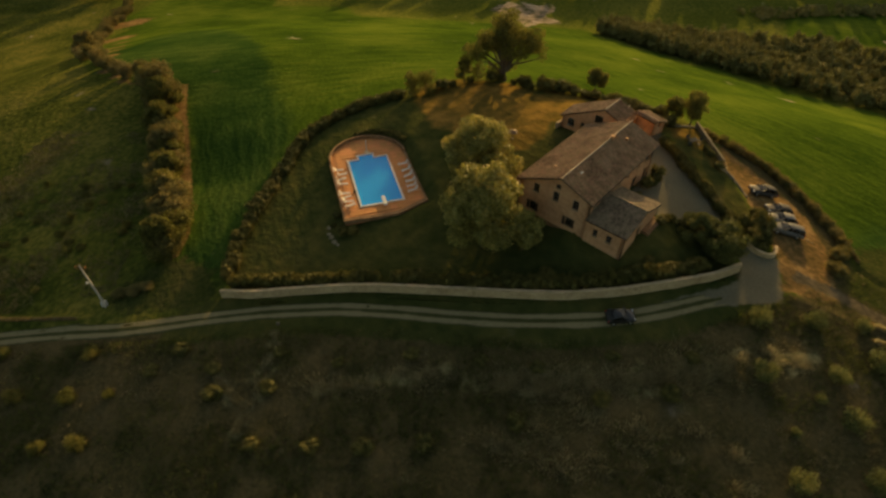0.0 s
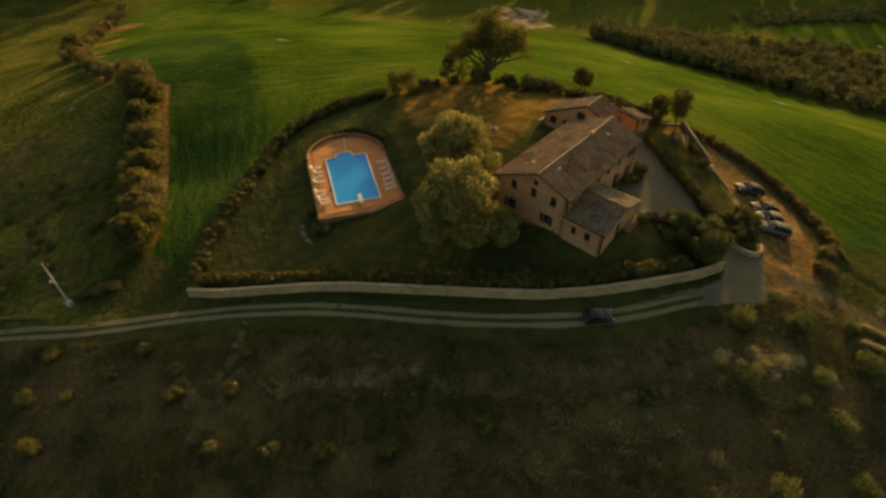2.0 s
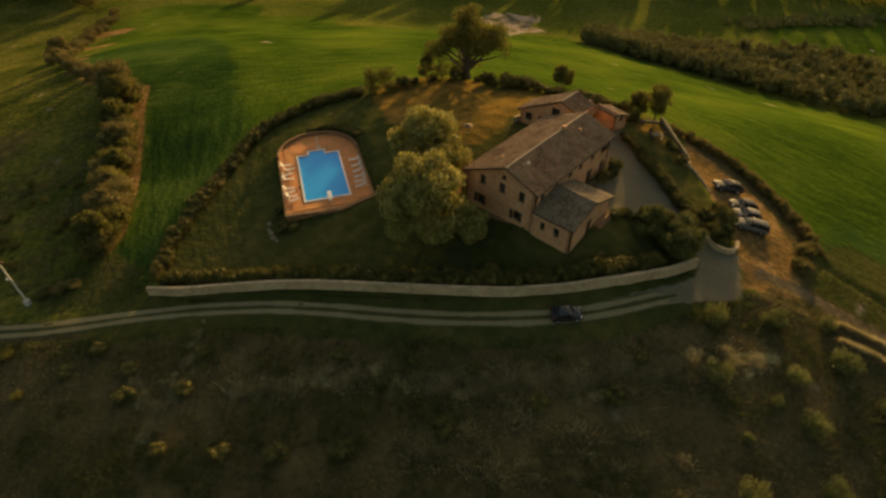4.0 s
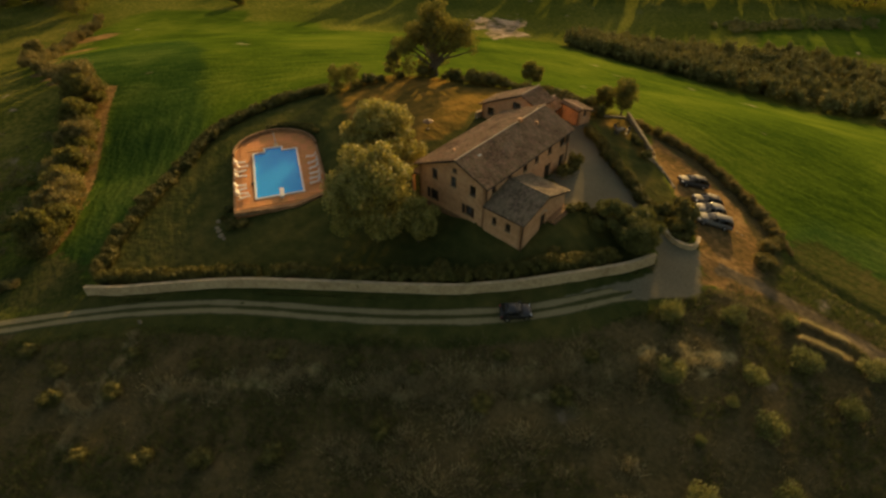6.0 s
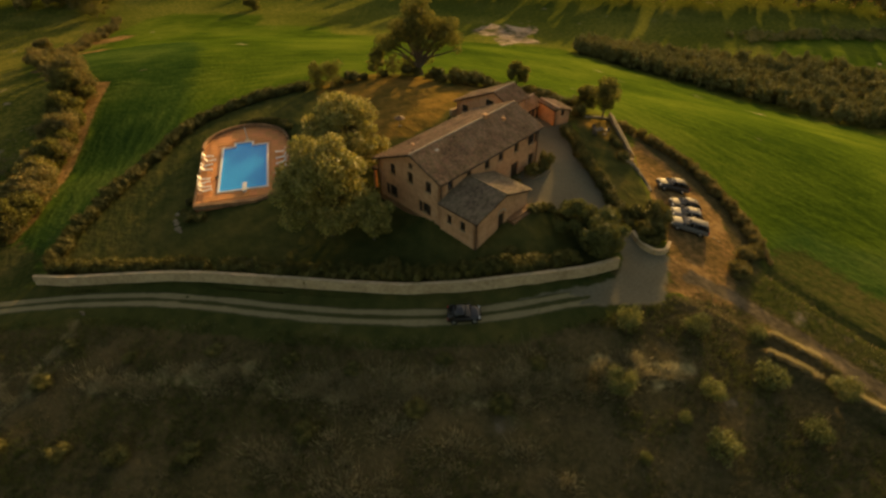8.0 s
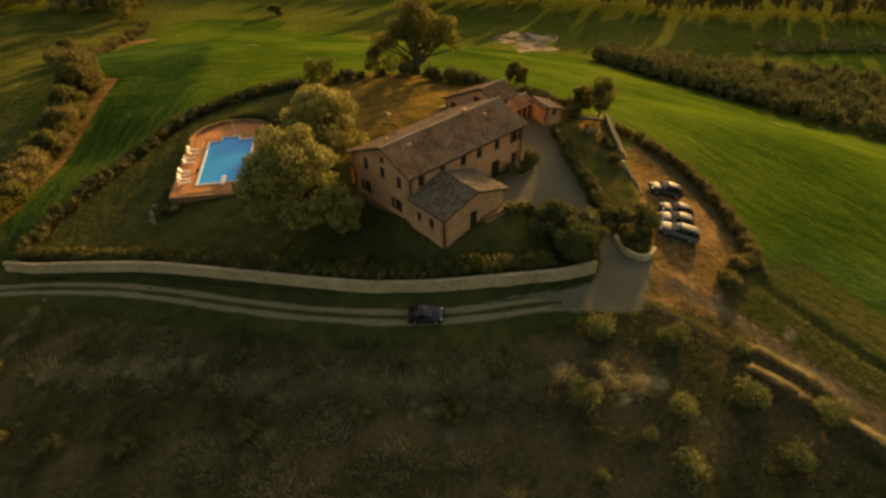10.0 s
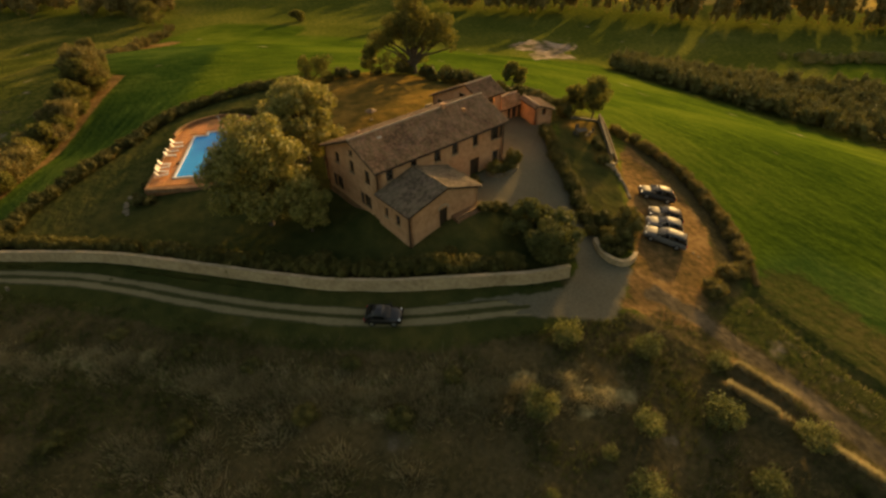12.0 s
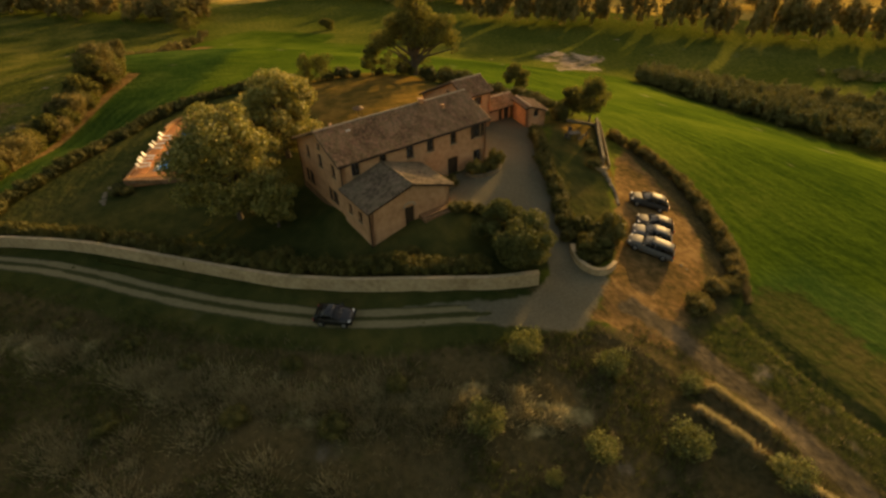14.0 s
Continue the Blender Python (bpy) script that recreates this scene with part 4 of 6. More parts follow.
# ---- boundary walls ----
def masonry(name, line, height, thick, label, coping=True, step=0.6, material=None, drop=1.2, level=None):
    """A wall along a line on the slope, with a coping of single stones."""
    p = np.array(line, float)
    seg = np.r_[0, np.cumsum(np.hypot(*np.diff(p, axis=0).T))]
    s = np.linspace(0, seg[-1], max(2, int(seg[-1] / step) + 1))
    c = np.stack([np.interp(s, seg, p[:, 0]), np.interp(s, seg, p[:, 1])], -1)
    if len(c) > 8:
        for _ in range(3):
            c[1:-1] = 0.25 * c[:-2] + 0.5 * c[1:-1] + 0.25 * c[2:]
    t = np.gradient(c, axis=0)
    t /= np.linalg.norm(t, axis=1)[:, None]
    nm = np.stack([-t[:, 1], t[:, 0]], -1)
    g = np.maximum(heights(c[:, 0], c[:, 1]), heights(c[:, 0], c[:, 1] + 0.6)) if name == 'wall_roadside' else heights(c[:, 0], c[:, 1])
    top = g + height if level is None else np.interp(s, [0, s[-1]], level)
    for _ in range(4):
        top[1:-1] = 0.25 * top[:-2] + 0.5 * top[1:-1] + 0.25 * top[2:]
    verts, faces = [], []
    zs = 4
    for i in range(len(c)):
        for sgn in (1, -1):
            for k in range(zs + 1):
                f = k / zs
                bat = (1 - f) * 0.08 + 0.03 * noise.noise(Vector((s[i] * 0.9, k * 1.3, sgn * 3)))
                x, y = c[i] + nm[i] * sgn * (thick / 2 + bat)
                verts.append((x, y, (g[i] - drop) * (1 - f) + top[i] * f if k else g[i] - drop))
    w = 2 * (zs + 1)
    for i in range(len(c) - 1):
        a, b = i * w, (i + 1) * w
        for k in range(zs):
            faces.append((a + k, a + k + 1, b + k + 1, b + k))
            faces.append((a + zs + 1 + k, b + zs + 1 + k, b + zs + 2 + k, a + zs + 2 + k))
        faces.append((a + zs, a + 2 * zs + 1, b + 2 * zs + 1, b + zs))
    for i, flip in ((0, 1), (len(c) - 1, -1)):
        a = i * w
        loop = [a + k for k in range(zs + 1)] + [a + 2 * zs + 1 - k for k in range(zs + 1)]
        faces.append(tuple(loop[::flip]))
    wall = tagged(new(name, pydata(name, verts, faces, material or M["stone"])), label, "wall", kind="structure")
    if coping:
        stone = mesh_of("coping_stone", boxes((-0.5, 0.5, -thick / 2 - 0.03, thick / 2 + 0.03, -0.03, 0.035), bevel=0.012), M["coping"])
        for i in range(len(c) - 1):
            d = c[i + 1] - c[i]
            ob = new("coping_stone", stone)
            ob.matrix_basis = Matrix.Translation((*(c[i] + d / 2), (top[i] + top[i + 1]) / 2 + 0.02)) @ Euler((0, -math.atan2(top[i + 1] - top[i], float(np.hypot(*d))), math.atan2(d[1], d[0]))).to_matrix().to_4x4() @ Matrix.Diagonal((float(np.hypot(*d)) * 0.985, 1, 1, 1))
            ob.parent = wall
    return wall


masonry("wall_roadside", ROADSIDE, 1.32, 0.36, "long pale stone garden wall beside the farm track", step=0.75)
masonry("wall_gate", [(37.2, 59.2), (37.5, 58.0), (38.3, 56.9), (39.3, 56.3), (40.3, 56.4), (41.0, 57.3), (41.3, 58.5)], 0.6, 0.36, "low curved stone wall at the drive entrance", step=0.5)
masonry("wall_garden", [(36.1, 85.6), (37.0, 81.0), (38.2, 75.4)], 1.0, 0.3, "retaining garden wall with a weathered stone top", coping=False, step=0.9, material=M["rock"], level=(2.7, 2.1))
masonry("wall_path", [(36.5, 85.2), (37.6, 81.4), (38.95, 76.0)], 0.5, 0.14, "thin pale wall beside the sloping garden path", coping=False, step=0.9, level=(2.5, 1.05))
masonry("wall_garden_north", [(32.4, 84.5), (34.2, 84.8), (35.9, 85.2)], 0.3, 0.25, "low garden wall closing the lawn", coping=False, step=0.8, material=M["rock"])
masonry("wall_terrace", [(38.0, 75.2), (39.0, 73.2), (40.2, 71.4), (40.7, 69.5)], 0.22, 0.3, "broken stone edging beside the car park", coping=False, step=0.5, material=M["rock"])


# ---- pool ----
PW, PL = 6.25, 12.0
RECESS = (1.75, 4.1, 1.15)


def pool_outline(g):
    a, b, d = RECESS
    return [(-g, -g), (PW + g, -g), (PW + g, PL + g), (b + g, PL + g), (b + g, PL + d + g), (a - g, PL + d + g), (a - g, PL + g), (-g, PL + g)]


def ring(bm, inner, outer, z0, z1):
    k = len(inner)
    v = [[bm.verts.new((x, y, z)) for x, y in o] for o, z in ((inner, z1), (outer, z1), (outer, z0), (inner, z0))]
    for i in range(k):
        j = (i + 1) % k
        for q in range(4):
            a, b = v[q], v[(q + 1) % 4]
            bm.faces.new((a[i], b[i], b[j], a[j]))
    bmesh.ops.recalc_face_normals(bm, faces=bm.faces)


deck_edge = DECK_LOCAL
terrace = holder("pool_terrace", POOL, "raised terracotta pool terrace with a rounded end", "terrace", kind="structure")


def deck_base():
    """The slab round the basin, cut as strips so that the basin stays open."""
    bm = bmesh.new()
    hole = pool_outline(0.25)
    top_o = [bm.verts.new((x, y, -0.06)) for x, y in deck_edge]
    top_i = [bm.verts.new((x, y, -0.06)) for x, y in hole]
    edges = [bm.edges.new((t[i], t[(i + 1) % len(t)])) for t in (top_o, top_i) for i in range(len(t))]
    bmesh.ops.triangle_fill(bm, edges=edges, use_beauty=True)
    low = [bm.verts.new((x, y, -2.2)) for x, y in deck_edge]
    for i in range(len(low)):
        j = (i + 1) % len(low)
        bm.faces.new((low[i], low[j], top_o[j], top_o[i]))
    return bm


part("base", deck_base(), [M["joint"]], terrace, "terracotta bedding and rendered sides")
bm = bmesh.new()
out_edge = [(x, y) for x, y in deck_edge]
cx, cy = sum(x for x, _ in out_edge) / len(out_edge), sum(y for _, y in out_edge) / len(out_edge)
ring(bm, [(cx + (x - cx) * 0.965, cy + (y - cy) * 0.975) for x, y in out_edge], [(cx + (x - cx) * 1.012, cy + (y - cy) * 1.012) for x, y in out_edge], -0.5, 0.08)
part("edging", bm, M["brick"], terrace, "raised brick edging")
bm = bmesh.new()
ring(bm, pool_outline(0.0), pool_outline(0.26), -0.1, 0.045)
part("coping", bm, M["white"], terrace, "white stone pool coping")
bm = bmesh.new()
arc = [(cx + (x - cx) * 0.985, cy + (y - cy) * 0.985) for x, y in deck_edge[4:]]
for (x0, y0), (x1, y1) in zip(arc, arc[1:]):
    a = math.atan2(y1 - y0, x1 - x0)
    box(bm, -0.02, math.hypot(x1 - x0, y1 - y0) + 0.02, -0.14, 0.14, -0.1, 0.5, m=pose(x0, y0, 0, 0, 0, math.degrees(a)))
part("parapet", bm, M["brick"], terrace, "low curved brick parapet")
bm = bmesh.new()
prism(bm, pool_outline(0.01)[::1], -1.35, -1.2)
part("basin_floor", bm, M["pooltile"], terrace, "bright blue pool lining")
bm = bmesh.new()
ring(bm, pool_outline(-0.002), pool_outline(0.06), -1.7, -0.1)
part("basin_wall", bm, M["pooltile"], terrace, "bright blue pool lining")
bm = bmesh.new()
vs = [bm.verts.new((x, y, -0.12)) for x, y in pool_outline(-0.004)]
bm.faces.new(vs)
bmesh.ops.triangulate(bm, faces=bm.faces)
pool_surface = part("water", bm, M["water"], terrace, "clear blue still water")
pool_surface.visible_shadow = False
board = holder("diving_board", POOL @ pose(3.4, 0.1, 0), "short white diving board at the pool edge", "diving board")
part("plank", boxes((-0.28, 0.28, -1.2, 0.95, 0.32, 0.38), bevel=0.02), M["white"], board)
part("stand", boxes((-0.22, 0.22, -1.1, -0.7, 0.05, 0.32), (-0.2, 0.2, -0.5, -0.35, 0.05, 0.32), bevel=0.01), M["white"], board)
shower = holder("pool_shower", POOL @ pose(3.4, 14.1, 0), "slim white outdoor shower post on the terrace", "shower")
bm = bmesh.new()
tube(bm, (0, 0, 0), (0, 0, 2.15), 0.05, 0.045)
tube(bm, (0, 0, 2.12), (0, -0.35, 2.2), 0.03, 0.03)
part("post", bm, M["white"], shower)
part("tray", boxes((-0.4, 0.4, -0.7, 0.2, 0, 0.05), bevel=0.015), M["coping"], shower)
bm = bmesh.new()
tube(bm, (0, -0.35, 2.2), (0, -0.35, 2.14), 0.04, 0.09)
part("shower_head", bm, M["rim"], shower)


def make_lounger():
    t = holder("sun_lounger", pose(0, 0, -50), "white plastic sun lounger with a raised backrest", "sun lounger", "sun loungers round the pool")
    frame_ = part("frame", boxes((-0.31, -0.27, -0.9, 0.85, 0.29, 0.33), (0.27, 0.31, -0.9, 0.85, 0.29, 0.33), (-0.29, 0.29, -0.9, -0.86, 0.29, 0.33), (-0.29, 0.29, 0.81, 0.85, 0.29, 0.33), bevel=0.01), M["white"], t)
    for k in range(6):
        part("slat", boxes((-0.28, 0.28, -0.84 + k * 0.195, -0.70 + k * 0.195, 0.315, 0.34)), M["white"], frame_)
    part("backrest", boxes((-0.28, 0.28, 0, 0.66, 0, 0.035), bevel=0.012), M["white"], t, m=pose(0, 0.33, 0.33, 56))
    for x in (-0.27, 0.27):
        for y in (-0.75, 0.7):
            bm = bmesh.new()
            tube(bm, (x, y, 0.3), (x * 1.08, y, 0), 0.025, 0.02, 6)
            part("leg", bm, M["white"], t)
    return t


lounger = make_lounger()
spots = [(-1.9 + 0.25 * math.sin(y * 7), y, 96 + 16 * math.sin(y * 3)) for y in (0.3, 1.35, 2.35, 3.4, 5.9, 7.1, 8.4, 9.75)] + [(PW + 2.1 + 0.15 * math.sin(y * 4), y, -84 + 13 * math.sin(y * 5)) for y in (1.3, 2.45, 3.75, 5.3, 6.8, 8.5)]
for k, (x, y, a) in enumerate(spots):
    m = POOL @ pose(x, y, 0.0, 0, 0, a)
    if k == 0:
        lounger.matrix_basis = m @ Matrix.Diagonal((0.78, 1, 1, 1))
    else:
        copy_thing(lounger, m)


# ---- plants ----
def leaf_cloud(rng, clumps, count, size, flat=0.0, shell=0.45):
    """Leaf quads strewn through clumps (x, y, z, rx, ry, rz): arrays of corners and faces."""
    c = np.array(clumps, float)
    vol = c[:, 3] * c[:, 4] * c[:, 5]
    pick = rng.choice(len(c), count, p=vol / vol.sum())
    d = rng.normal(size=(count, 3))
    d /= np.linalg.norm(d, axis=1)[:, None]
    r = (shell + (1.16 - shell) * rng.random(count) ** 0.7)[:, None]
    pos = c[pick, :3] + d * r * c[pick, 3:6]
    nrm = d + rng.normal(size=(count, 3)) * 0.8 + np.array([0, 0, flat])
    nrm /= np.linalg.norm(nrm, axis=1)[:, None]
    t1 = np.cross(nrm, rng.normal(size=(count, 3)))
    t1 /= np.linalg.norm(t1, axis=1)[:, None]
    t2 = np.cross(nrm, t1)
    s = (size * (0.55 + 0.9 * rng.random(count)))[:, None]
    bend = nrm * s * 0.25
    v = np.stack([pos - t1 * s, pos - t2 * s * 0.6 + bend, pos + t1 * s, pos + t2 * s * 0.6 + bend], 1).reshape(-1, 3)
    f = np.arange(count * 4).reshape(-1, 4)
    return v, f


def unit_ball():
    bm = bmesh.new()
    bmesh.ops.create_icosphere(bm, subdivisions=2, radius=1)
    bm.verts.index_update()
    v, f = np.array([q.co[:] for q in bm.verts]), np.array([[q.index for q in fc.verts] for fc in bm.faces])
    bm.free()
    return v, f


BALL_V, BALL_F = unit_ball()


def crown_mesh(name, rng, clumps, count, size, material, core=0.72):
    v, f = leaf_cloud(rng, clumps, count, size)
    verts, faces = v.tolist(), f.tolist()
    if core:
        base = len(verts)
        for k, (x, y, z, rx, ry, rz) in enumerate(clumps):
            lump = core * (0.85 + 0.3 * np.sin(BALL_V @ np.array([2.1, 1.3, 1.7]) * 2 + k) * np.cos(BALL_V @ np.array([1.1, 2.3, 0.7]) * 2 + 2 * k))
            verts += (BALL_V * lump[:, None] * (rx, ry, rz) + (x, y, z)).tolist()
            faces += (BALL_F + base).tolist()
            base += len(BALL_V)
    return pydata(name, verts, faces, material)


def make_tree(name, at, height, spread, seed, leaf, count, size, label, category="tree", trunk_share=0.25, trunk_r=0.28, clumps=26, squash=0.75, core=0.6, lean=(0, 0), lobes=None):
    rng = np.random.default_rng(seed)
    x, y = at
    t = holder(name, pose(x, y, H(x, y) - 0.1), label, category)
    top0 = height * trunk_share
    bm = bmesh.new()
    path = [(0, 0, 0)]
    for k in range(1, 6):
        path.append((lean[0] * k / 5 + 0.12 * math.sin(k * 1.7 + seed), lean[1] * k / 5 + 0.12 * math.cos(k * 2.1 + seed), height * 0.72 * k / 5))
    for k, (a, b) in enumerate(zip(path, path[1:])):
        tube(bm, a, b, trunk_r * (1.25 if k == 0 else 1) * (1 - k / 6.5), trunk_r * (1 - (k + 1) / 6.5), 9)
    cl = []
    for k, (px_, py_, h, rr) in enumerate(lobes or ()):
        cl.append((px_, py_, h, rr, rr, rr * squash))
        tube(bm, path[min(3, 1 + k % 3)], (px_ * 0.55, py_ * 0.55, h * 0.78), trunk_r * 0.45, trunk_r * 0.26, 7, False)
        tube(bm, (px_ * 0.55, py_ * 0.55, h * 0.78), (px_, py_, h), trunk_r * 0.26, trunk_r * 0.07, 6, False)
    for k in range(0 if lobes else clumps):
        a = k * 2.399 + rng.random() * 0.6
        f = (k + 0.5) / clumps
        h = top0 + (height - top0) * (0.12 + 0.8 * f)
        prof = math.sin(math.pi * min(1, 0.2 + 0.76 * f)) ** 0.55
        rad = spread * prof * (0.25 + 0.7 * rng.random() ** 0.8)
        rr = spread * (0.17 + 0.2 * rng.random() ** 1.5) * (40 / clumps) ** 0.33
        px_, py_ = lean[0] + rad * math.cos(a), lean[1] + rad * math.sin(a)
        cl.append((px_, py_, h, rr, rr, rr * squash))
        if k % 2 == 0:
            j = min(4, 1 + int(3 * f))
            tube(bm, path[j], (px_, py_, h - 0.2), trunk_r * 0.32, trunk_r * 0.08, 6, False)
    part("trunk", bm, M["bark"], t, "rough brown trunk and limbs")
    crown = new("crown", crown_mesh("crown", rng, cl, count, size, leaf, core))
    crown.parent = t
    return t


make_tree("lime_tree", (2.3, 55.0), 12.4, 5.9, 3, M["lime"], 30000, 0.16, "tall yellow-green broadleaf tree beside the farmhouse", trunk_share=0.13, clumps=95, squash=0.85, core=0.4)
make_tree("lime_tree", (1.2, 66.8), 10.8, 5.2, 8, M["lime"], 21000, 0.16, "rounded olive-green broadleaf tree on the pool lawn", trunk_share=0.06, clumps=75, squash=0.85, core=0.4)
make_tree("lime_tree", (7.6, 54.4), 6.6, 2.1, 12, M["lime"], 5000, 0.17, "small yellow-green tree at the farmhouse gable", trunk_share=0.1, clumps=14, squash=0.9, trunk_r=0.14)
OAK = [(-7.4, 0.5, 6.2, 2.0), (-5.2, -1, 7.0, 2.1), (-3.3, 1.5, 8.0, 2.2), (-2.6, -1.5, 10.2, 2.2), (-0.8, 0.5, 12.0, 2.0), (1.0, 1.2, 11.6, 1.9), (0.2, -1.6, 9.4, 2.1), (3.6, 0.8, 9.9, 2.2), (5.4, -0.8, 8.9, 2.2), (7.3, 0.6, 7.6, 1.6), (7.9, -0.6, 6.0, 1.1), (3.4, -2.0, 7.4, 1.8), (-1.6, 3.0, 8.6, 2.0), (2.6, 3.4, 8.4, 2.2), (0.6, -3.4, 7.6, 1.7), (-4.4, 3.2, 7.2, 1.8), (-2.2, -0.4, 3.2, 1.3), (1.6, 0.6, 3.0, 1.2), (-6.2, -2.2, 5.8, 1.3), (5.8, 2.4, 7.0, 1.7), (-1.4, -0.6, 13.6, 1.9), (0.9, 0.4, 14.4, 1.5), (-4.4, 0.4, 9.6, 1.8), (-0.6, 0.8, 7.4, 2.0), (6.4, 0.4, 10.4, 1.7), (-0.4, -2.6, 11.2, 1.7), (0.2, 2.8, 10.8, 1.9)]
make_tree("oak_tree", (3.4, 103.6), 10.6, 6.8, 21, M["oakleaf"], 12500, 0.19, "broad dark old oak on the field edge", trunk_r=0.62, squash=0.74, core=0.2, lobes=[tuple(v * 0.9 for v in q) for q in OAK])
make_tree("field_tree", (35.1, 85.9), 5.9, 2.4, 31, M["oakleaf"], 3600, 0.15, "small dark green tree behind the garden wall", trunk_share=0.25, trunk_r=0.13, clumps=22, core=0.4)
make_tree("field_tree", (32.6, 88.2), 4.0, 1.8, 32, M["shrub"], 2600, 0.17, "small tree with thin yellowing leaves", trunk_share=0.2, trunk_r=0.13, clumps=20)
make_tree("field_tree", (21.4, 102.6), 3.9, 2.1, 33, M["oakleaf"], 2400, 0.18, "small round tree on the field edge", trunk_share=0.2, trunk_r=0.12, clumps=20)
make_tree("field_tree", (-4.2, 101.9), 4.9, 2.2, 34, M["oakleaf"], 2200, 0.15, "small dark tree on the field edge", trunk_share=0.15, trunk_r=0.12, clumps=20)
make_tree("field_tree", (-14.0, 95.8), 4.8, 1.7, 35, M["shrub"], 1300, 0.15, "loose slender tree on the field edge", trunk_share=0.05, trunk_r=0.1, clumps=20, core=0)
make_tree("field_tree", (-11.2, 96.2), 4.4, 2.8, 36, M["shrub"], 1900, 0.15, "loose scrubby tree on the field edge", trunk_share=0.05, trunk_r=0.1, clumps=24, core=0)
make_tree("field_tree", (-1.6, 103.4), 4.2, 1.4, 39, M["rust"], 700, 0.14, "thin half-bare reddish tree beside the oak", trunk_share=0.05, trunk_r=0.08, clumps=20, core=0)
make_tree("garden_tree", (33.0, 55.8), 4.4, 3.1, 37, M["garden"], 9000, 0.13, "broad green-gold garden tree behind the stone wall", trunk_share=0.02, trunk_r=0.16, clumps=18, core=0.8)
make_tree("garden_tree", (30.4, 57.6), 3.9, 2.5, 38, M["garden"], 7000, 0.13, "round green garden bush beside the drive", "bush", trunk_share=0.02, trunk_r=0.12, clumps=12, core=0.8)


def shrub_kind(seed, leaf, count, size, clumps=7, core=0.78, tall=1.0):
    """One shrub about 1 m in radius, 1.5 m high, to be copied."""
    rng = np.random.default_rng(seed)
    cl = [(0, 0, 0.55 * tall, 0.75, 0.75, 0.62 * tall)]
    for k in range(clumps):
        a = k * 2.4 + rng.random()
        r = 0.35 + 0.3 * rng.random()
        cl.append((r * math.cos(a), r * math.sin(a), (0.4 + 0.6 * rng.random()) * tall, 0.36 + 0.2 * rng.random(), 0.36 + 0.2 * rng.random(), (0.32 + 0.2 * rng.random()) * tall))
    return crown_mesh("crown", rng, cl, count, size, leaf, core)


def stem_mesh():
    bm = bmesh.new()
    for k in range(4):
        a = k * 1.6
        tube(bm, (0.05 * math.cos(a), 0.05 * math.sin(a), -0.25), (0.35 * math.cos(a), 0.35 * math.sin(a), 0.6), 0.045, 0.015, 5)
    return mesh_of("stem", bm, M["bark"])


STEM = stem_mesh()


def plant(name, meshes, spots, label, category, group, seed):
    """Copies of a few shrub shapes at spots (x, y, width, height)."""
    rng = random.Random(seed)
    for x, y, w, h in spots:
        t = holder(name, pose(x, y, H(x, y) - 0.08, 0, 0, rng.uniform(0, 360)) @ Matrix.Diagonal((w, w, h, 1)), label, category, group)
        c = new("crown", rng.choice(meshes))
        c.parent = t
        s = new("stem", STEM)
        s.parent = t


MOUND = [shrub_kind(k, M["heath"], 2200, 0.065, clumps=5, core=0.75) for k in (21, 22)]
HEDGE = [shrub_kind(k, M["laurel"], 1700, 0.068) for k in (1, 2, 3)]
WILD = [shrub_kind(k, M["rust"], 2600, 0.07, clumps=11, core=0.36, tall=1.25) for k in (4, 5, 6)]
FIELD = [shrub_kind(k, M["shrub"], 1800, 0.07, clumps=10, core=0.5, tall=1.1) for k in (7, 8, 9)]
THORN = [shrub_kind(k, M["thorn"], 1700, 0.068, clumps=8, core=0.16, tall=1.2) for k in (17, 18, 19)]


def along(line, gap, seed, w=(0.9, 1.2), h=(0.9, 1.2), stray=0.3):
    p = np.array(line, float)
    seg = np.r_[0, np.cumsum(np.hypot(*np.diff(p, axis=0).T))]
    rng = random.Random(seed)
    s, rows = 0.0, []
    while s < seg[-1]:
        rows.append((float(np.interp(s, seg, p[:, 0])) + rng.uniform(-stray, stray), float(np.interp(s, seg, p[:, 1])) + rng.uniform(-stray, stray), rng.uniform(*w), rng.uniform(*h)))
        s += gap * rng.uniform(0.8, 1.2)
    return rows


WEST_EDGE = [(-32.2, 49), (-32.9, 54), (-32.9, 60), (-32.4, 66), (-31.8, 72), (-30.3, 82), (-26.4, 87.8), (-22, 92.2), (-17.6, 94.4), (-15.4, 95.2)]
plant("hedge_shrub", HEDGE, along(WEST_EDGE, 1.1, 41, (1.05, 1.5), (1.0, 1.4)), "clipped olive-green hedge shrub on the garden edge", "shrub", "garden edge hedge", 1)
plant("hedge_shrub", HEDGE, [(-10.2, 97.0, 1.1, 1.0), (-8.3, 98.3, 1.5, 1.5), (-6.4, 99.8, 1.1, 0.9), (-3.0, 102.2, 1.0, 0.8), (1.2, 103.0, 1.5, 1.9), (2.6, 103.4, 1.2, 1.4), (5.6, 101.4, 0.9, 0.8), (7.4, 98.8, 1.6, 1.9), (8.8, 98.2, 1.0, 1.0), (11.0, 97.8, 1.9, 2.0), (12.8, 97.3, 1.7, 1.7), (14.6, 97.0, 1.9, 1.9), (16.6, 96.8, 1.4, 1.3), (18.6, 95.9, 1.2, 1.0), (20.2, 95.2, 1.1, 1.1)], "large dark hedge shrub on the field edge", "shrub", "field edge shrubs", 2)
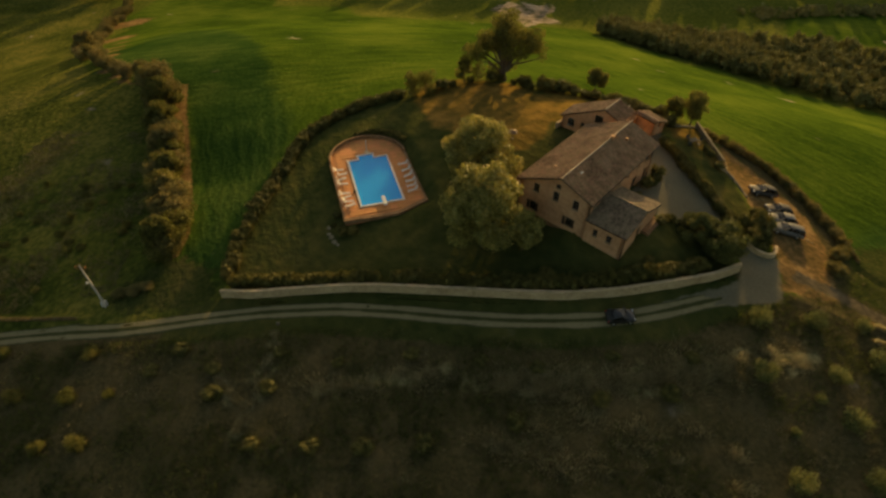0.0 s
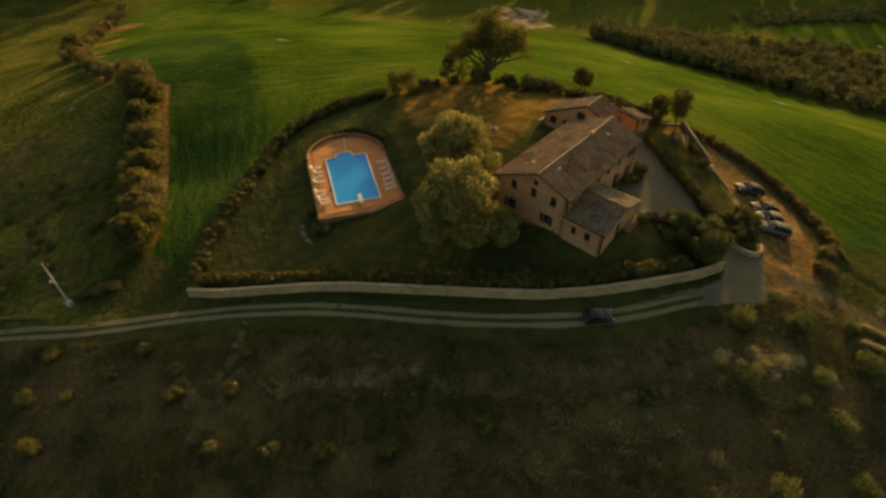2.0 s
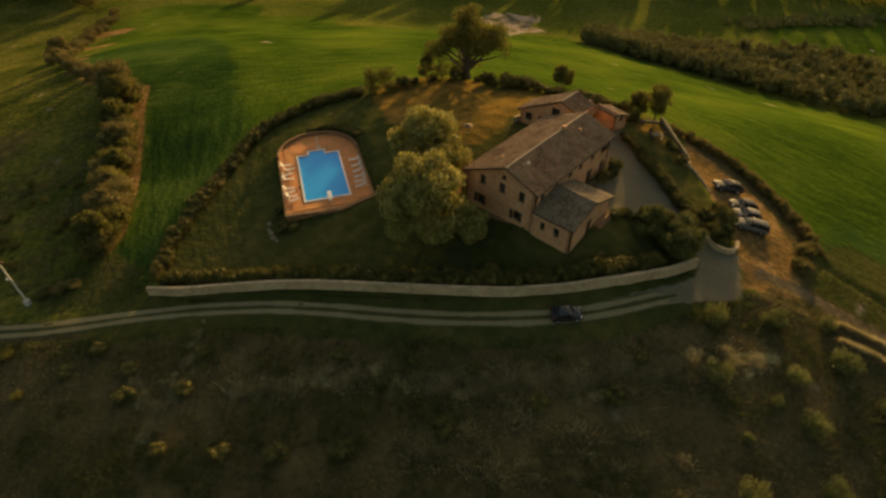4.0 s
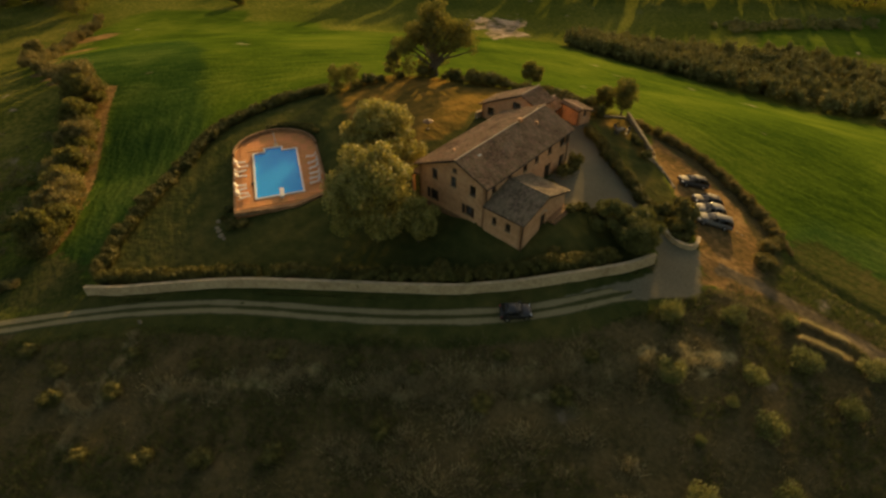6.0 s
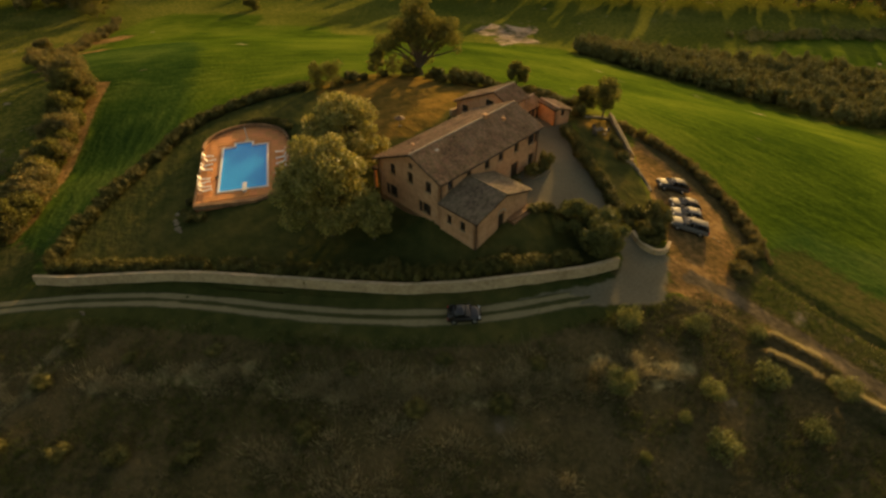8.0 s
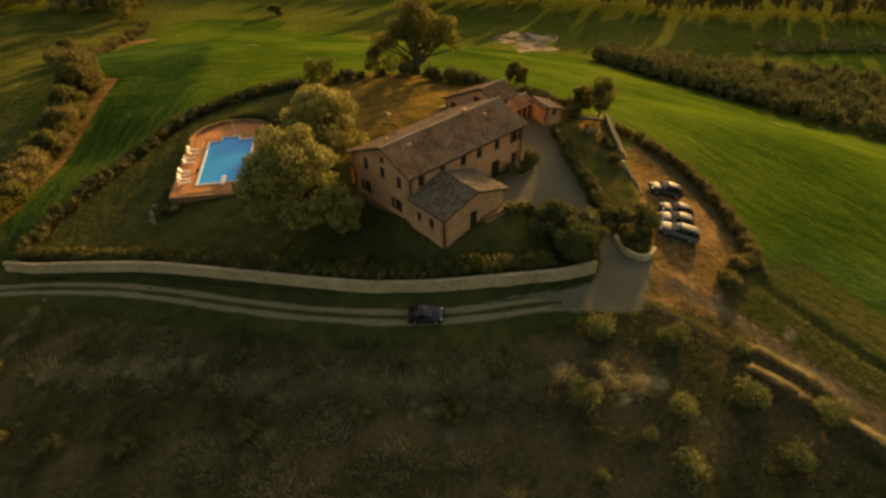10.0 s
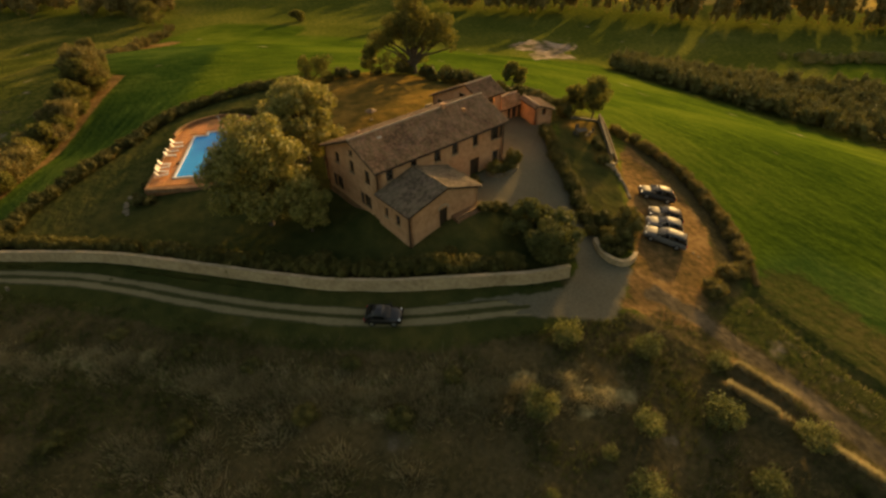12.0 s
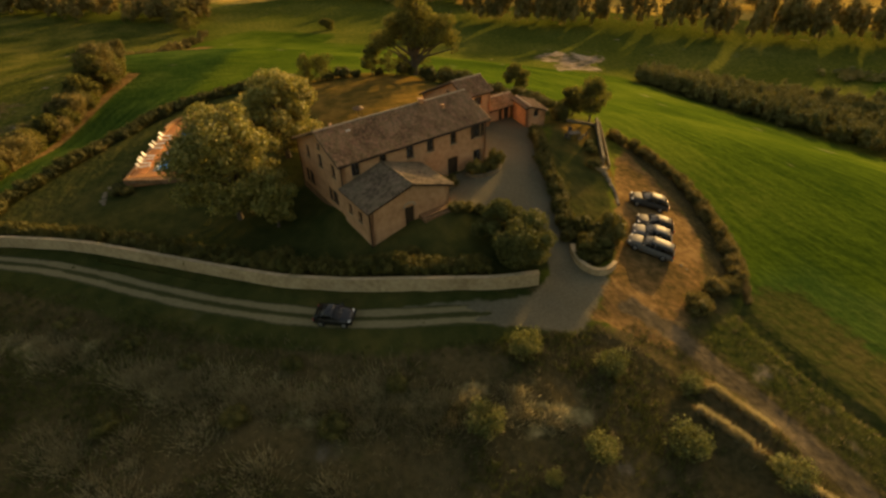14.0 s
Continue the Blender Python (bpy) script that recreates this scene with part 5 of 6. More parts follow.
plant("hedge_shrub", HEDGE, along([(20.5, 94.8), (23.4, 94), (27.6, 91.2), (31.6, 89.4)], 1.9, 43, (1.2, 1.7), (1.1, 1.6)), "large dark shrub behind the farmhouse", "shrub", "shrubs behind the house", 3)
plant("hedge_shrub", MOUND, along([(38.6, 86.6), (42.6, 84.4), (46.9, 80.2), (49.5, 75.3), (51.3, 70.3), (52.4, 65.4), (52.5, 62)], 1.55, 44, (0.95, 1.2), (0.95, 1.15), 0.12), "rounded olive hedge bush beside the car park", "shrub", "car park hedge", 4)
plant("hedge_shrub", HEDGE, along([(-30.2, 47.2), (-23, 47.4), (-15.5, 48.2), (-10.5, 48.5)], 0.9, 45, (1.05, 1.3), (1.4, 1.75)), "low clipped hedge shrub behind the stone wall", "shrub", "roadside hedge", 5)
plant("hedge_shrub", HEDGE, along([(-8.5, 48.6), (-3, 48.6), (6.3, 48.3), (13, 48.5), (20, 49.6), (27, 51.2), (30.5, 52.6)], 0.95, 46, (1.1, 1.5), (1.25, 1.85), 0.4), "dark hedge shrub behind the stone wall", "shrub", "roadside hedge", 6)
plant("hedge_shrub", HEDGE, along([(29.6, 78.4), (30.6, 75), (32.1, 71.6), (34.2, 67), (35.7, 63.4), (36.8, 60.4)], 1.0, 47, (0.9, 1.15), (0.95, 1.25), 0.2), "low hedge shrub along the gravel drive", "shrub", "drive hedge", 7)
plant("hedge_shrub", HEDGE, along([(25.6, 58.8), (27.4, 60.3), (30.2, 59.8), (32.8, 58.6), (34.6, 57)], 1.1, 48, (0.7, 0.95), (0.65, 0.9), 0.15), "low hedge shrub along the gravel drive", "shrub", "drive hedge", 8)
plant("hedge_shrub", HEDGE, [(38.4, 57.7, 0.8, 0.9), (39.6, 58.1, 0.7, 0.7), (40.3, 59.3, 0.8, 1.0), (36.5, 77.0, 0.8, 0.8), (37.2, 74.4, 0.9, 0.9), (36.0, 78.2, 0.7, 0.7), (31.4, 84.9, 1.3, 1.5)], "round green shrub beside the car park", "shrub", "", 9)
plant("hedge_shrub", HEDGE, along([tuple((POOL @ Vector((3.3 + 7.2 * math.cos(a), 12.3 + 7.2 * math.sin(a), 0))).xy) for a in np.linspace(0.35, 1.75, 9)], 0.9, 49, (0.6, 0.75), (0.6, 0.75), 0.1), "dark low hedge curving round the pool terrace", "shrub", "pool hedge", 10)
plant("hedge_shrub", HEDGE, [(-17.8, 57.2, 1.1, 0.9), (-16.4, 57.4, 0.9, 0.8), (-19.6, 60.4, 0.7, 0.6), (-19.6, 58.6, 0.5, 0.5), (10.8, 50.6, 1.0, 0.8), (23.6, 52.6, 0.7, 0.6)], "small dark shrub on the lawn", "shrub", "", 11)
plant("wild_shrub", WILD + FIELD[:2], along([(-44.6, 54), (-46.5, 59.5), (-50.5, 66), (-53.5, 72), (-57.5, 79.5), (-62, 87.5), (-66.5, 95), (-71, 103), (-76, 110), (-81, 114)], 1.0, 50, (1.6, 2.9), (1.6, 2.8), 1.6), "overgrown russet scrub bush in the field hedgerow", "bush", "field hedgerow", 12)
plant("wild_shrub", WILD, along([(-80, 114), (-88, 116.5), (-97.4, 121.5), (-110, 134), (-124, 147), (-140, 172), (-156, 198), (-166, 222), (-178, 256)], 4.2, 51, (1.6, 2.8), (1.4, 2.6), 1.5), "overgrown russet scrub bush in the field hedgerow", "bush", "field hedgerow", 13)
for k, (x, y, h, s) in enumerate([(-67.2, 97.4, 8.2, 3.4), (-69.6, 101, 10.2, 4.6), (-74.5, 107, 7.6, 3.6), (-130, 158, 7.0, 3.6), (-44.8, 55.0, 5.4, 2.6), (-48, 62, 4.8, 2.4), (-196, 262, 12, 6), (-208, 272, 15, 8), (-64.5, 91.5, 6, 3.4), (-60, 84, 5.2, 2.9), (-55.5, 76, 4.6, 2.6), (-51.5, 68.5, 4.2, 2.4)]):
    make_tree("hedgerow_tree", (x, y), h, s, 60 + k, M["rust"] if k % 2 else M["oakleaf"], 7000, 0.2, "wild brown-green tree in the field hedgerow", trunk_share=0.06, trunk_r=0.18, clumps=30, core=0.5)
plant("hedge_shrub", MOUND, [(48.8, 56.4, 1.45, 1.25), (50.4, 59.6, 1.3, 1.1), (51.7, 60.8, 1.2, 1.1)], "large round olive-brown bush at the end of the car park hedge", "shrub", "car park hedge", 18)
plant("wild_shrub", WILD, [(-47.6, 46.0, 1.0, 0.6), (-45.6, 46.6, 1.2, 0.7), (-43.8, 47.2, 1.0, 0.6)], "low russet scrub at the end of the field hedgerow", "bush", "field hedgerow", 25)
rng2 = random.Random(19)
plant("meadow_bush", FIELD, [(x, y, rng2.uniform(0.5, 0.95), rng2.uniform(0.4, 0.8)) for x, y in [(rng2.uniform(-98, -52), rng2.uniform(44, 74)) for _ in range(70)] if side(MEADOW, np.array([x]), np.array([y]))[0] > 3], "small green-gold bush in the rough meadow", "bush", "meadow bushes", 20)
plant("evergreen_bush", HEDGE, [(40.4, 62.3, 1.7, 2.1), (39.7, 60.4, 1.5, 1.6), (40.3, 64.2, 1.3, 1.5), (38.9, 61.6, 1.2, 1.4), (38.4, 59.3, 1.2, 1.5), (37.6, 62.2, 1.1, 1.5)], "dense dark evergreen bush beside the car park", "bush", "", 23)
# lone bushes of the scrub slope below the track
plant("scrub_bush", FIELD, [(-46.4, 36.6, 1.2, 0.9), (-54.3, 30.9, 1.2, 1.0), (-46.3, 30.6, 1.3, 1.0), (-46.6, 24.7, 1.1, 0.9), (-41.4, 25.2, 1.2, 1.0), (-40.6, 31.2, 0.8, 0.7), (-60.8, 37, 1.3, 1.1)], "yellow-green wild bush on the scrub slope", "bush", "scrub bushes", 14)
plant("scrub_bush", THORN, [(35.6, 45.6, 1.4, 1.5), (42.2, 46.2, 1.4, 1.2), (34.6, 38.6, 1.5, 1.5), (42.4, 39.2, 1.3, 1.2), (47.9, 41.4, 1.6, 1.4), (48.0, 46.6, 1.0, 0.8), (39.8, 36.3, 0.7, 0.7), (54.2, 41.1, 1.5, 1.1), (42.3, 34.0, 1.5, 1.2), (35.2, 27.2, 1.4, 1.2), (36.2, 32.4, 0.6, 0.6), (42.3, 27.7, 1.4, 1.2), (50.5, 36.5, 1.3, 1.1)], "grey-green thorny bush on the scrub slope beside the lane", "bush", "scrub bushes", 25)


rng1 = random.Random(15)
rows_ = [(x + rng1.uniform(-1.6, 1.6), y + 0.06 * x + rng1.uniform(-1, 1), rng1.uniform(0.8, 1.2), rng1.uniform(0.45, 0.7)) for y in (37.5, 20.5) for x in range(-38, 34, 8)]
plant("scrub_bush", HEDGE, rows_, "low dark bush on the shaded scrub slope", "bush", "scrub bushes", 16)


# ---- woods, ONE mesh each ----
def woods(name, spots, leaf, count, size, label, seed):
    rng = np.random.default_rng(seed)
    cl = []
    for x, y, r, h in spots:
        z = H(x, y)
        for _ in range(6):
            a, q = rng.random() * 6.28, rng.random() ** 0.5 * r * 0.8
            w = r * (0.28 + 0.3 * rng.random())
            cl.append((x + q * math.cos(a), y + q * math.sin(a), z + h * (0.25 + 0.6 * rng.random()), w, w * (0.8 + 0.4 * rng.random()), h * (0.14 + 0.14 * rng.random())))
    ob = new(name, crown_mesh(name, rng, cl, count, size, leaf, 0.6))
    return tagged(ob, label, "woods", kind="stuff")


rng0 = random.Random(77)
edge_p = np.array([(40, 224), (50, 208), (58, 197), (73, 188.5), (88, 178.5), (101, 166), (117, 155), (140, 140), (165, 122)], float)
spots = []
for k in range(1700):
    f = rng0.random()
    i = f * (len(edge_p) - 1)
    j = min(int(i), len(edge_p) - 2)
    b = edge_p[j] + (edge_p[j + 1] - edge_p[j]) * (i - j)
    d = rng0.random() * (12 + 48 * min(1, f * 1.8))
    spots.append((b[0] + d * 0.62, b[1] + d * 0.78 + 2.5, rng0.uniform(1.3, 2.6), rng0.uniform(3.5, 7.5)))
for k in range(120):
    f = rng0.random()
    spots.append((108 + 75 * f + rng0.uniform(-4, 4), 262 + 14 * f + rng0.uniform(-5, 9), rng0.uniform(1.4, 2.4), rng0.uniform(1.6, 3.2)))
woods("woods", spots, M["wood"], 300000, 0.27, "dense brown-green wood on the valley slope", 5)
spots = []
for k in range(230):
    x = rng0.uniform(-60, 330)
    spots.append((x, 333 - 0.04 * x + rng0.gauss(0, 6) + 6 * math.sin(x * 0.05), rng0.uniform(3, 5.5), rng0.uniform(14, 26)))
for k in range(150):
    x = rng0.uniform(-420, -205)
    spots.append((x, 291 + 0.09 * (x + 205) + rng0.gauss(0, 8), rng0.uniform(3.5, 6), rng0.uniform(10, 17)))
for k in range(70):
    x = rng0.uniform(-215, -60)
    spots.append((x, 372 + rng0.gauss(0, 8), rng0.uniform(3.5, 6), rng0.uniform(10, 17)))
for k in range(120):
    x = rng0.uniform(-300, 320)
    spots.append((x, 425 + rng0.gauss(0, 22), rng0.uniform(4, 7), rng0.uniform(9, 15)))
woods("woods", spots, M["hazewood"], 110000, 0.7, "distant line of tall trees across the valley", 6)
make_tree("field_tree", (-122, 284), 6, 3.5, 71, M["oakleaf"], 1500, 0.35, "lone round tree in the valley meadow", trunk_share=0.1, clumps=8)


def tufts(name, poly, count, blade, seed, material, label, avoid=(), patch=0.11, sparse=0.05):
    """Grass tufts, five bent blades each, on the ground inside an outline."""
    rng = np.random.default_rng(seed)
    p = np.array(poly, float)
    xy = np.zeros((0, 2))
    while len(xy) < count:
        q = rng.uniform(p.min(0), p.max(0), size=(count * 3, 2))
        dens = np.array([noise.fractal(Vector((a * patch, b * patch, seed)), 1.0, 2.0, 3) for a, b in q])
        ok = (side(poly, q[:, 0], q[:, 1]) > 0.3) & (dens + rng.normal(size=len(q)) * 0.18 > sparse)
        for o in avoid:
            ok &= side(o, q[:, 0], q[:, 1]) < 0
        xy = np.r_[xy, q[ok]]
    xy = xy[:count]
    z = heights(xy[:, 0], xy[:, 1])
    k = 7
    base = np.repeat(np.c_[xy, z - 0.06], k, 0) + np.c_[rng.normal(size=(count * k, 2)) * blade * 0.35, np.zeros(count * k)]
    a = rng.random(count * k) * 6.283
    tall = blade * (0.5 + rng.random(count * k))
    ddx, ddy = np.cos(a), np.sin(a)
    wide = blade * 0.07
    v0 = base + np.c_[-ddy * wide, ddx * wide, 0 * a]
    v1 = base + np.c_[ddy * wide, -ddx * wide, 0 * a]
    v2 = base + np.c_[ddx * tall * 0.5, ddy * tall * 0.5, tall]
    v = np.stack([v0, v1, v2], 1).reshape(-1, 3)
    me = pydata(name, v.tolist(), np.arange(len(v)).reshape(-1, 3).tolist(), material)
    tagged(new(name, me), label, "grass", kind="stuff")


BARE = [LANE] + [[(x - 0.6, y - 0.9) for x, y in l] + [(x + 0.6, y + 0.9) for x, y in l[::-1]] for l, _, _ in BANKS[:3]]
NEAR_SCRUB = [(-62, 14), (66, 10), (60, 37.5), (52, 42.8), (46, 48), (41, 50.6), (36, 47.8), (30, 45.2), (20, 42.4), (7, 41.2), (-8, 41.6), (-22, 41), (-37, 39), (-62, 38)]
tufts("dry_grass", NEAR_SCRUB, 6000, 0.36, 3, M["drygrass"], "pale dry grass tufts over the scrub slope")
tufts("scrub_grass", NEAR_SCRUB, 26000, 0.36, 4, M["greengrass"], "dark green weeds over the scrub slope", avoid=BARE)
tufts("verge_grass", [(-31, 42.9), (-15, 45.7), (6, 45.4), (20, 46.4), (33, 51), (34.5, 52.6), (27, 48.9), (20, 47.1), (13, 46.2), (6, 46.1), (-11, 46.4), (-23, 45.2), (-31, 44.6)], 900, 0.2, 5, M["greengrass"], "short rough grass on the track verge")
STRAW = [(6.2, 35.2, 1.5), (12.2, 35.9, 1.6), (9.0, 36.0, 1.0), (-9.1, 32.9, 1.2), (12.4, 26.1, 1.4), (18.5, 36.6, 1.5), (25.6, 37.1, 2.2), (27.2, 39.4, 1.8), (6.1, 27.4, 1.4), (9.5, 30.2, 1.0), (14.4, 32.2, 1.3), (32.0, 38.4, 1.6), (20.5, 31.0, 1.2), (-15.2, 33.4, 1.2), (-2.6, 33.8, 1.1)]


def blade_clumps(name, spots, blade, seed, material, label):
    """Fans of tall blades, denser towards the middle of each clump (x, y, radius), in one mesh."""
    rng = np.random.default_rng(seed)
    base, tall, lean = [], [], []
    for x, y, r in spots:
        k = int(520 * r)
        d = rng.normal(size=(k, 2)) * r * np.array([0.85, 0.6])
        base.append(d + (x, y))
        tall.append(blade * (0.5 + 0.8 * rng.random(k)) * (0.6 + 0.5 * min(1.2, r)))
        lean.append(d / r * 0.35 + rng.normal(size=(k, 2)) * 0.3)
    b, h, q = np.concatenate(base), np.concatenate(tall), np.concatenate(lean)
    z = heights(b[:, 0], b[:, 1]) - 0.05
    a = rng.random(len(b)) * 6.283
    side_ = np.c_[np.cos(a), np.sin(a)] * blade * 0.08
    v = np.stack([np.c_[b - side_, z], np.c_[b + side_, z], np.c_[b + q * h[:, None], z + h]], 1).reshape(-1, 3)
    tagged(new(name, pydata(name, v.tolist(), np.arange(len(v)).reshape(-1, 3).tolist(), material)), label, "grass", kind="stuff")


def straw_patches():
    """Pale straw: a winding dry gully below the marker stone, and loose clumps on the slope."""
    tufts("gully_grass", GULLY_BED, 560, 0.38, 8, M["straw"], "pale dry grass in a shallow gully below the track", patch=0.6, sparse=0.02)
    tufts("gully_grass", [(-28.2, 34.6), (-25, 32.4), (-22.4, 31.0), (-22.6, 29.6), (-25.4, 31), (-28.4, 33.2)], 260, 0.36, 9, M["straw"], "pale dry grass in a shallow gully below the track", patch=0.5, sparse=-0.1)
    rng = random.Random(33)
    spots = [(x, y, r) for x, y, r in STRAW]
    for line, gap, stray in (([(5.7, 34.6), (11.8, 35.4), (17.9, 36.3), (24, 37.8), (29, 39.3), (34.7, 40.6), (40.3, 41.3)], 0.8, 1.5), ([(4, 28.2), (10, 27.2), (16, 27.4), (22.3, 29.3), (30, 31)], 2.2, 1.6), ([(-14, 33), (-9, 33.3), (-4.7, 36.5), (2, 36)], 1.7, 1.2), ([(14, 20), (24, 23), (34, 26)], 2.6, 2.0)):
        spots += [(x, y, rng.uniform(0.4, 1.1)) for x, y, _, _ in along(line, gap, 61, stray=stray)]
    blade_clumps("straw_clumps", spots, 0.46, 34, M["straw"], "clumps of tall pale straw on the scrub slope")


straw_patches()
plant("scrub_bush", HEDGE, [(-27.0, 31.5, 1.3, 0.9), (-20.7, 32.5, 1.2, 0.8), (-13.8, 26.0, 1.2, 0.8), (-8.1, 26.4, 1.3, 0.9), (-20.3, 26.0, 1.0, 0.7), (-1.8, 27.4, 1.1, 0.8), (-33.6, 37.2, 1.2, 0.8), (7.5, 30.5, 1.2, 0.8), (16.5, 34.0, 1.2, 0.9), (24.0, 35.4, 1.3, 1.0)], "low dark bush on the shaded scrub slope", "bush", "scrub bushes", 24)
tufts("hedge_foot_grass", [(43.6, 85.6), (48, 81.6), (50.8, 76.3), (52.7, 71), (53.8, 65.8), (53.8, 59), (52.8, 59), (53, 65.2), (52, 70.4), (50.1, 75.4), (47.3, 80.6), (43.2, 84.8)], 1500, 0.4, 13, M["drygrass"], "golden dry grass at the foot of the car park hedge", sparse=-0.6)
tufts("verge_weeds", VERGE, 4500, 0.3, 9, M["greengrass"], "rough weeds between lane and crop field", avoid=BARE, sparse=-0.3)
tufts("verge_straw", VERGE, 2200, 0.3, 14, M["drygrass"], "dry grass among the weeds beside the lane", avoid=BARE, sparse=-0.1)
# Pale straw blades brighten these banks like sun on the crests.
for line, tall, wide in BANKS[:3]:
    tufts("bank_grass", [(x - 0.35, y - 0.5) for x, y in line] + [(x + 0.35, y + 0.6) for x, y in line[::-1]], 380, 0.32, 10, M["straw"], "sunlit dry grass along a bank beside the lane", patch=0.6, sparse=-0.2)
tufts("bank_grass", [(-68, 42.4), (-59, 41.8), (-51.5, 41.5), (-51.5, 42.4), (-59, 42.8), (-68, 43.4)], 700, 0.3, 12, M["drygrass"], "sunlit dry grass along the bank above the track", sparse=-1.0)
tufts("meadow_grass", [(-60, 44), (-49, 47), (-51, 57), (-59, 76), (-66, 91), (-90, 92), (-100, 60), (-90, 42)], 6000, 0.4, 6, M["drygrass"], "rough olive grass in the rough meadow")


# ---- vehicles ----
def loft(bm, rings):
    """Skin a row of mirrored half sections [(y, z), ...] at x, closed at both ends."""
    rows = []
    for x, half in rings:
        sec = [(y, z) for y, z in half] + [(-y, z) for y, z in half[::-1] if y > 1e-6]
        rows.append([bm.verts.new((x, y, z)) for y, z in sec])
    k = len(rows[0])
    for a, b in zip(rows, rows[1:]):
        for i in range(k):
            bm.faces.new((a[i], a[(i + 1) % k], b[(i + 1) % k], b[i]))
    bm.faces.new(rows[0])
    bm.faces.new(rows[-1][::-1])
    bmesh.ops.recalc_face_normals(bm, faces=bm.faces)
    for f in bm.faces:
        f.smooth = True


def make_car(m, colour, label, long=4.3, tall=1.48, estate=0.0, seed=0):
    """A parked car: x is its length, front at +x; body, cabin glass, wheels, lights."""
    t = holder("car", m, label, "car")
    hl = long / 2
    bm = bmesh.new()
    rings = []
    for f, w, lo, belt in ((-1.0, 0.62, 0.42, 0.66), (-0.985, 0.76, 0.34, 0.84), (-0.92, 0.84, 0.26, 0.95), (-0.6, 0.875, 0.22, 0.98), (0.0, 0.885, 0.22, 0.95), (0.4, 0.88, 0.22, 0.93), (0.62, 0.87, 0.22, 0.89), (0.82, 0.83, 0.24, 0.81), (0.93, 0.76, 0.28, 0.72), (0.985, 0.64, 0.34, 0.62), (1.0, 0.5, 0.42, 0.55)):
        h = belt - lo
        rings.append((f * hl, [(0.0, belt + 0.03), (w * 0.55, belt + 0.02), (w * 0.86, belt - 0.02), (w * 0.97, lo + 0.78 * h), (w, lo + 0.45 * h), (w * 0.94, lo), (0.0, lo)]))
    loft(bm, rings)
    body = part("body", bm, colour, t)
    rear = -hl + 0.16 - 0.06 * estate
    slope = 0.62 - 0.4 * estate
    shape = [(rear, 0.95), (rear + slope * 0.55, tall - 0.2), (rear + slope, tall - 0.07), (rear + slope + 0.5, tall - 0.02), (-0.05 * hl, tall - 0.02), (0.1 * hl, tall - 0.1), (0.3 * hl, tall - 0.33), (0.46 * hl, 0.93)]
    bm = bmesh.new()
    loft(bm, [(x, [(0.0, z), (0.5 + 0.2 * (tall - z), z - 0.015), (0.6 + 0.3 * (tall - z), z - 0.08 * (z - 0.9)), (0.8, 0.88), (0.0, 0.88)]) for x, z in shape])
    part("glazing", bm, M["carglass"], t, "dark tinted glass")
    bm = bmesh.new()
    loft(bm, [(x, [(0.0, z + 0.02), (0.48, z + 0.008), (0.63, z - 0.05), (0.60, z - 0.07), (0.0, z - 0.04)]) for x, z in shape[2:5]] + [(0.06 * hl, [(0.0, tall - 0.055), (0.45, tall - 0.065), (0.6, tall - 0.11), (0.58, tall - 0.13), (0.0, tall - 0.1)])])
    part("roof", bm, colour, t)
    for sg in (-1, 1):
        for (x0, z0), (x1, z1) in ((shape[0], shape[2]), (shape[7], shape[5]), ((-0.12 * hl, 0.95), (-0.1 * hl, tall - 0.03))):
            bm = bmesh.new()
            tube(bm, (x0, sg * 0.81, z0), (x1, sg * 0.635, z1 - 0.03), 0.04, 0.035, 6)
            part("pillar", bm, colour, t)
    for row in ((-0.2, 0.1, -0.6, -0.1, 0.5, 1.1), (-0.2, 0.1, 0.1, 0.6, 0.5, 1.1), (-1.2, -0.95, -0.6, 0.6, 0.5, 1.1)):
        part("seat", boxes(row, bevel=0.04), M["rubber"], t)
    for x in (-hl * 0.6, hl * 0.62):
        for s in (-1, 1):
            bm = bmesh.new()
            tube(bm, (x, s * 0.68, 0.31), (x, s * 0.9, 0.31), 0.31, 0.31, 16)
            wheel = part("wheel", bm, M["rubber"], t, "black tyre")
            bm = bmesh.new()
            tube(bm, (x, s * 0.89, 0.31), (x, s * 0.915, 0.31), 0.2, 0.17, 12)
            part("rim", bm, M["rim"], wheel)
    for s in (-1, 1):
        part("headlight", boxes((hl - 0.3, hl - 0.06, s * 0.6 - 0.14, s * 0.6 + 0.14, 0.6, 0.73), bevel=0.03), M["lamp"], t)
        part("tail_light", boxes((-hl - 0.005, -hl + 0.1, s * 0.72 - 0.1, s * 0.72 + 0.1, 0.66, 0.88), bevel=0.02), M["tail"], t)
        part("mirror", boxes((hl * 0.28, hl * 0.36, s * 0.98 - 0.1, s * 0.98 + 0.1, 0.95, 1.08), bevel=0.03), colour, t)
    part("bumper", boxes((hl - 0.12, hl + 0.04, -0.8, 0.8, 0.3, 0.5), bevel=0.03), colour, t)
    part("bumper", boxes((-hl - 0.04, -hl + 0.12, -0.8, 0.8, 0.3, 0.52), bevel=0.03), colour, t)
    return t


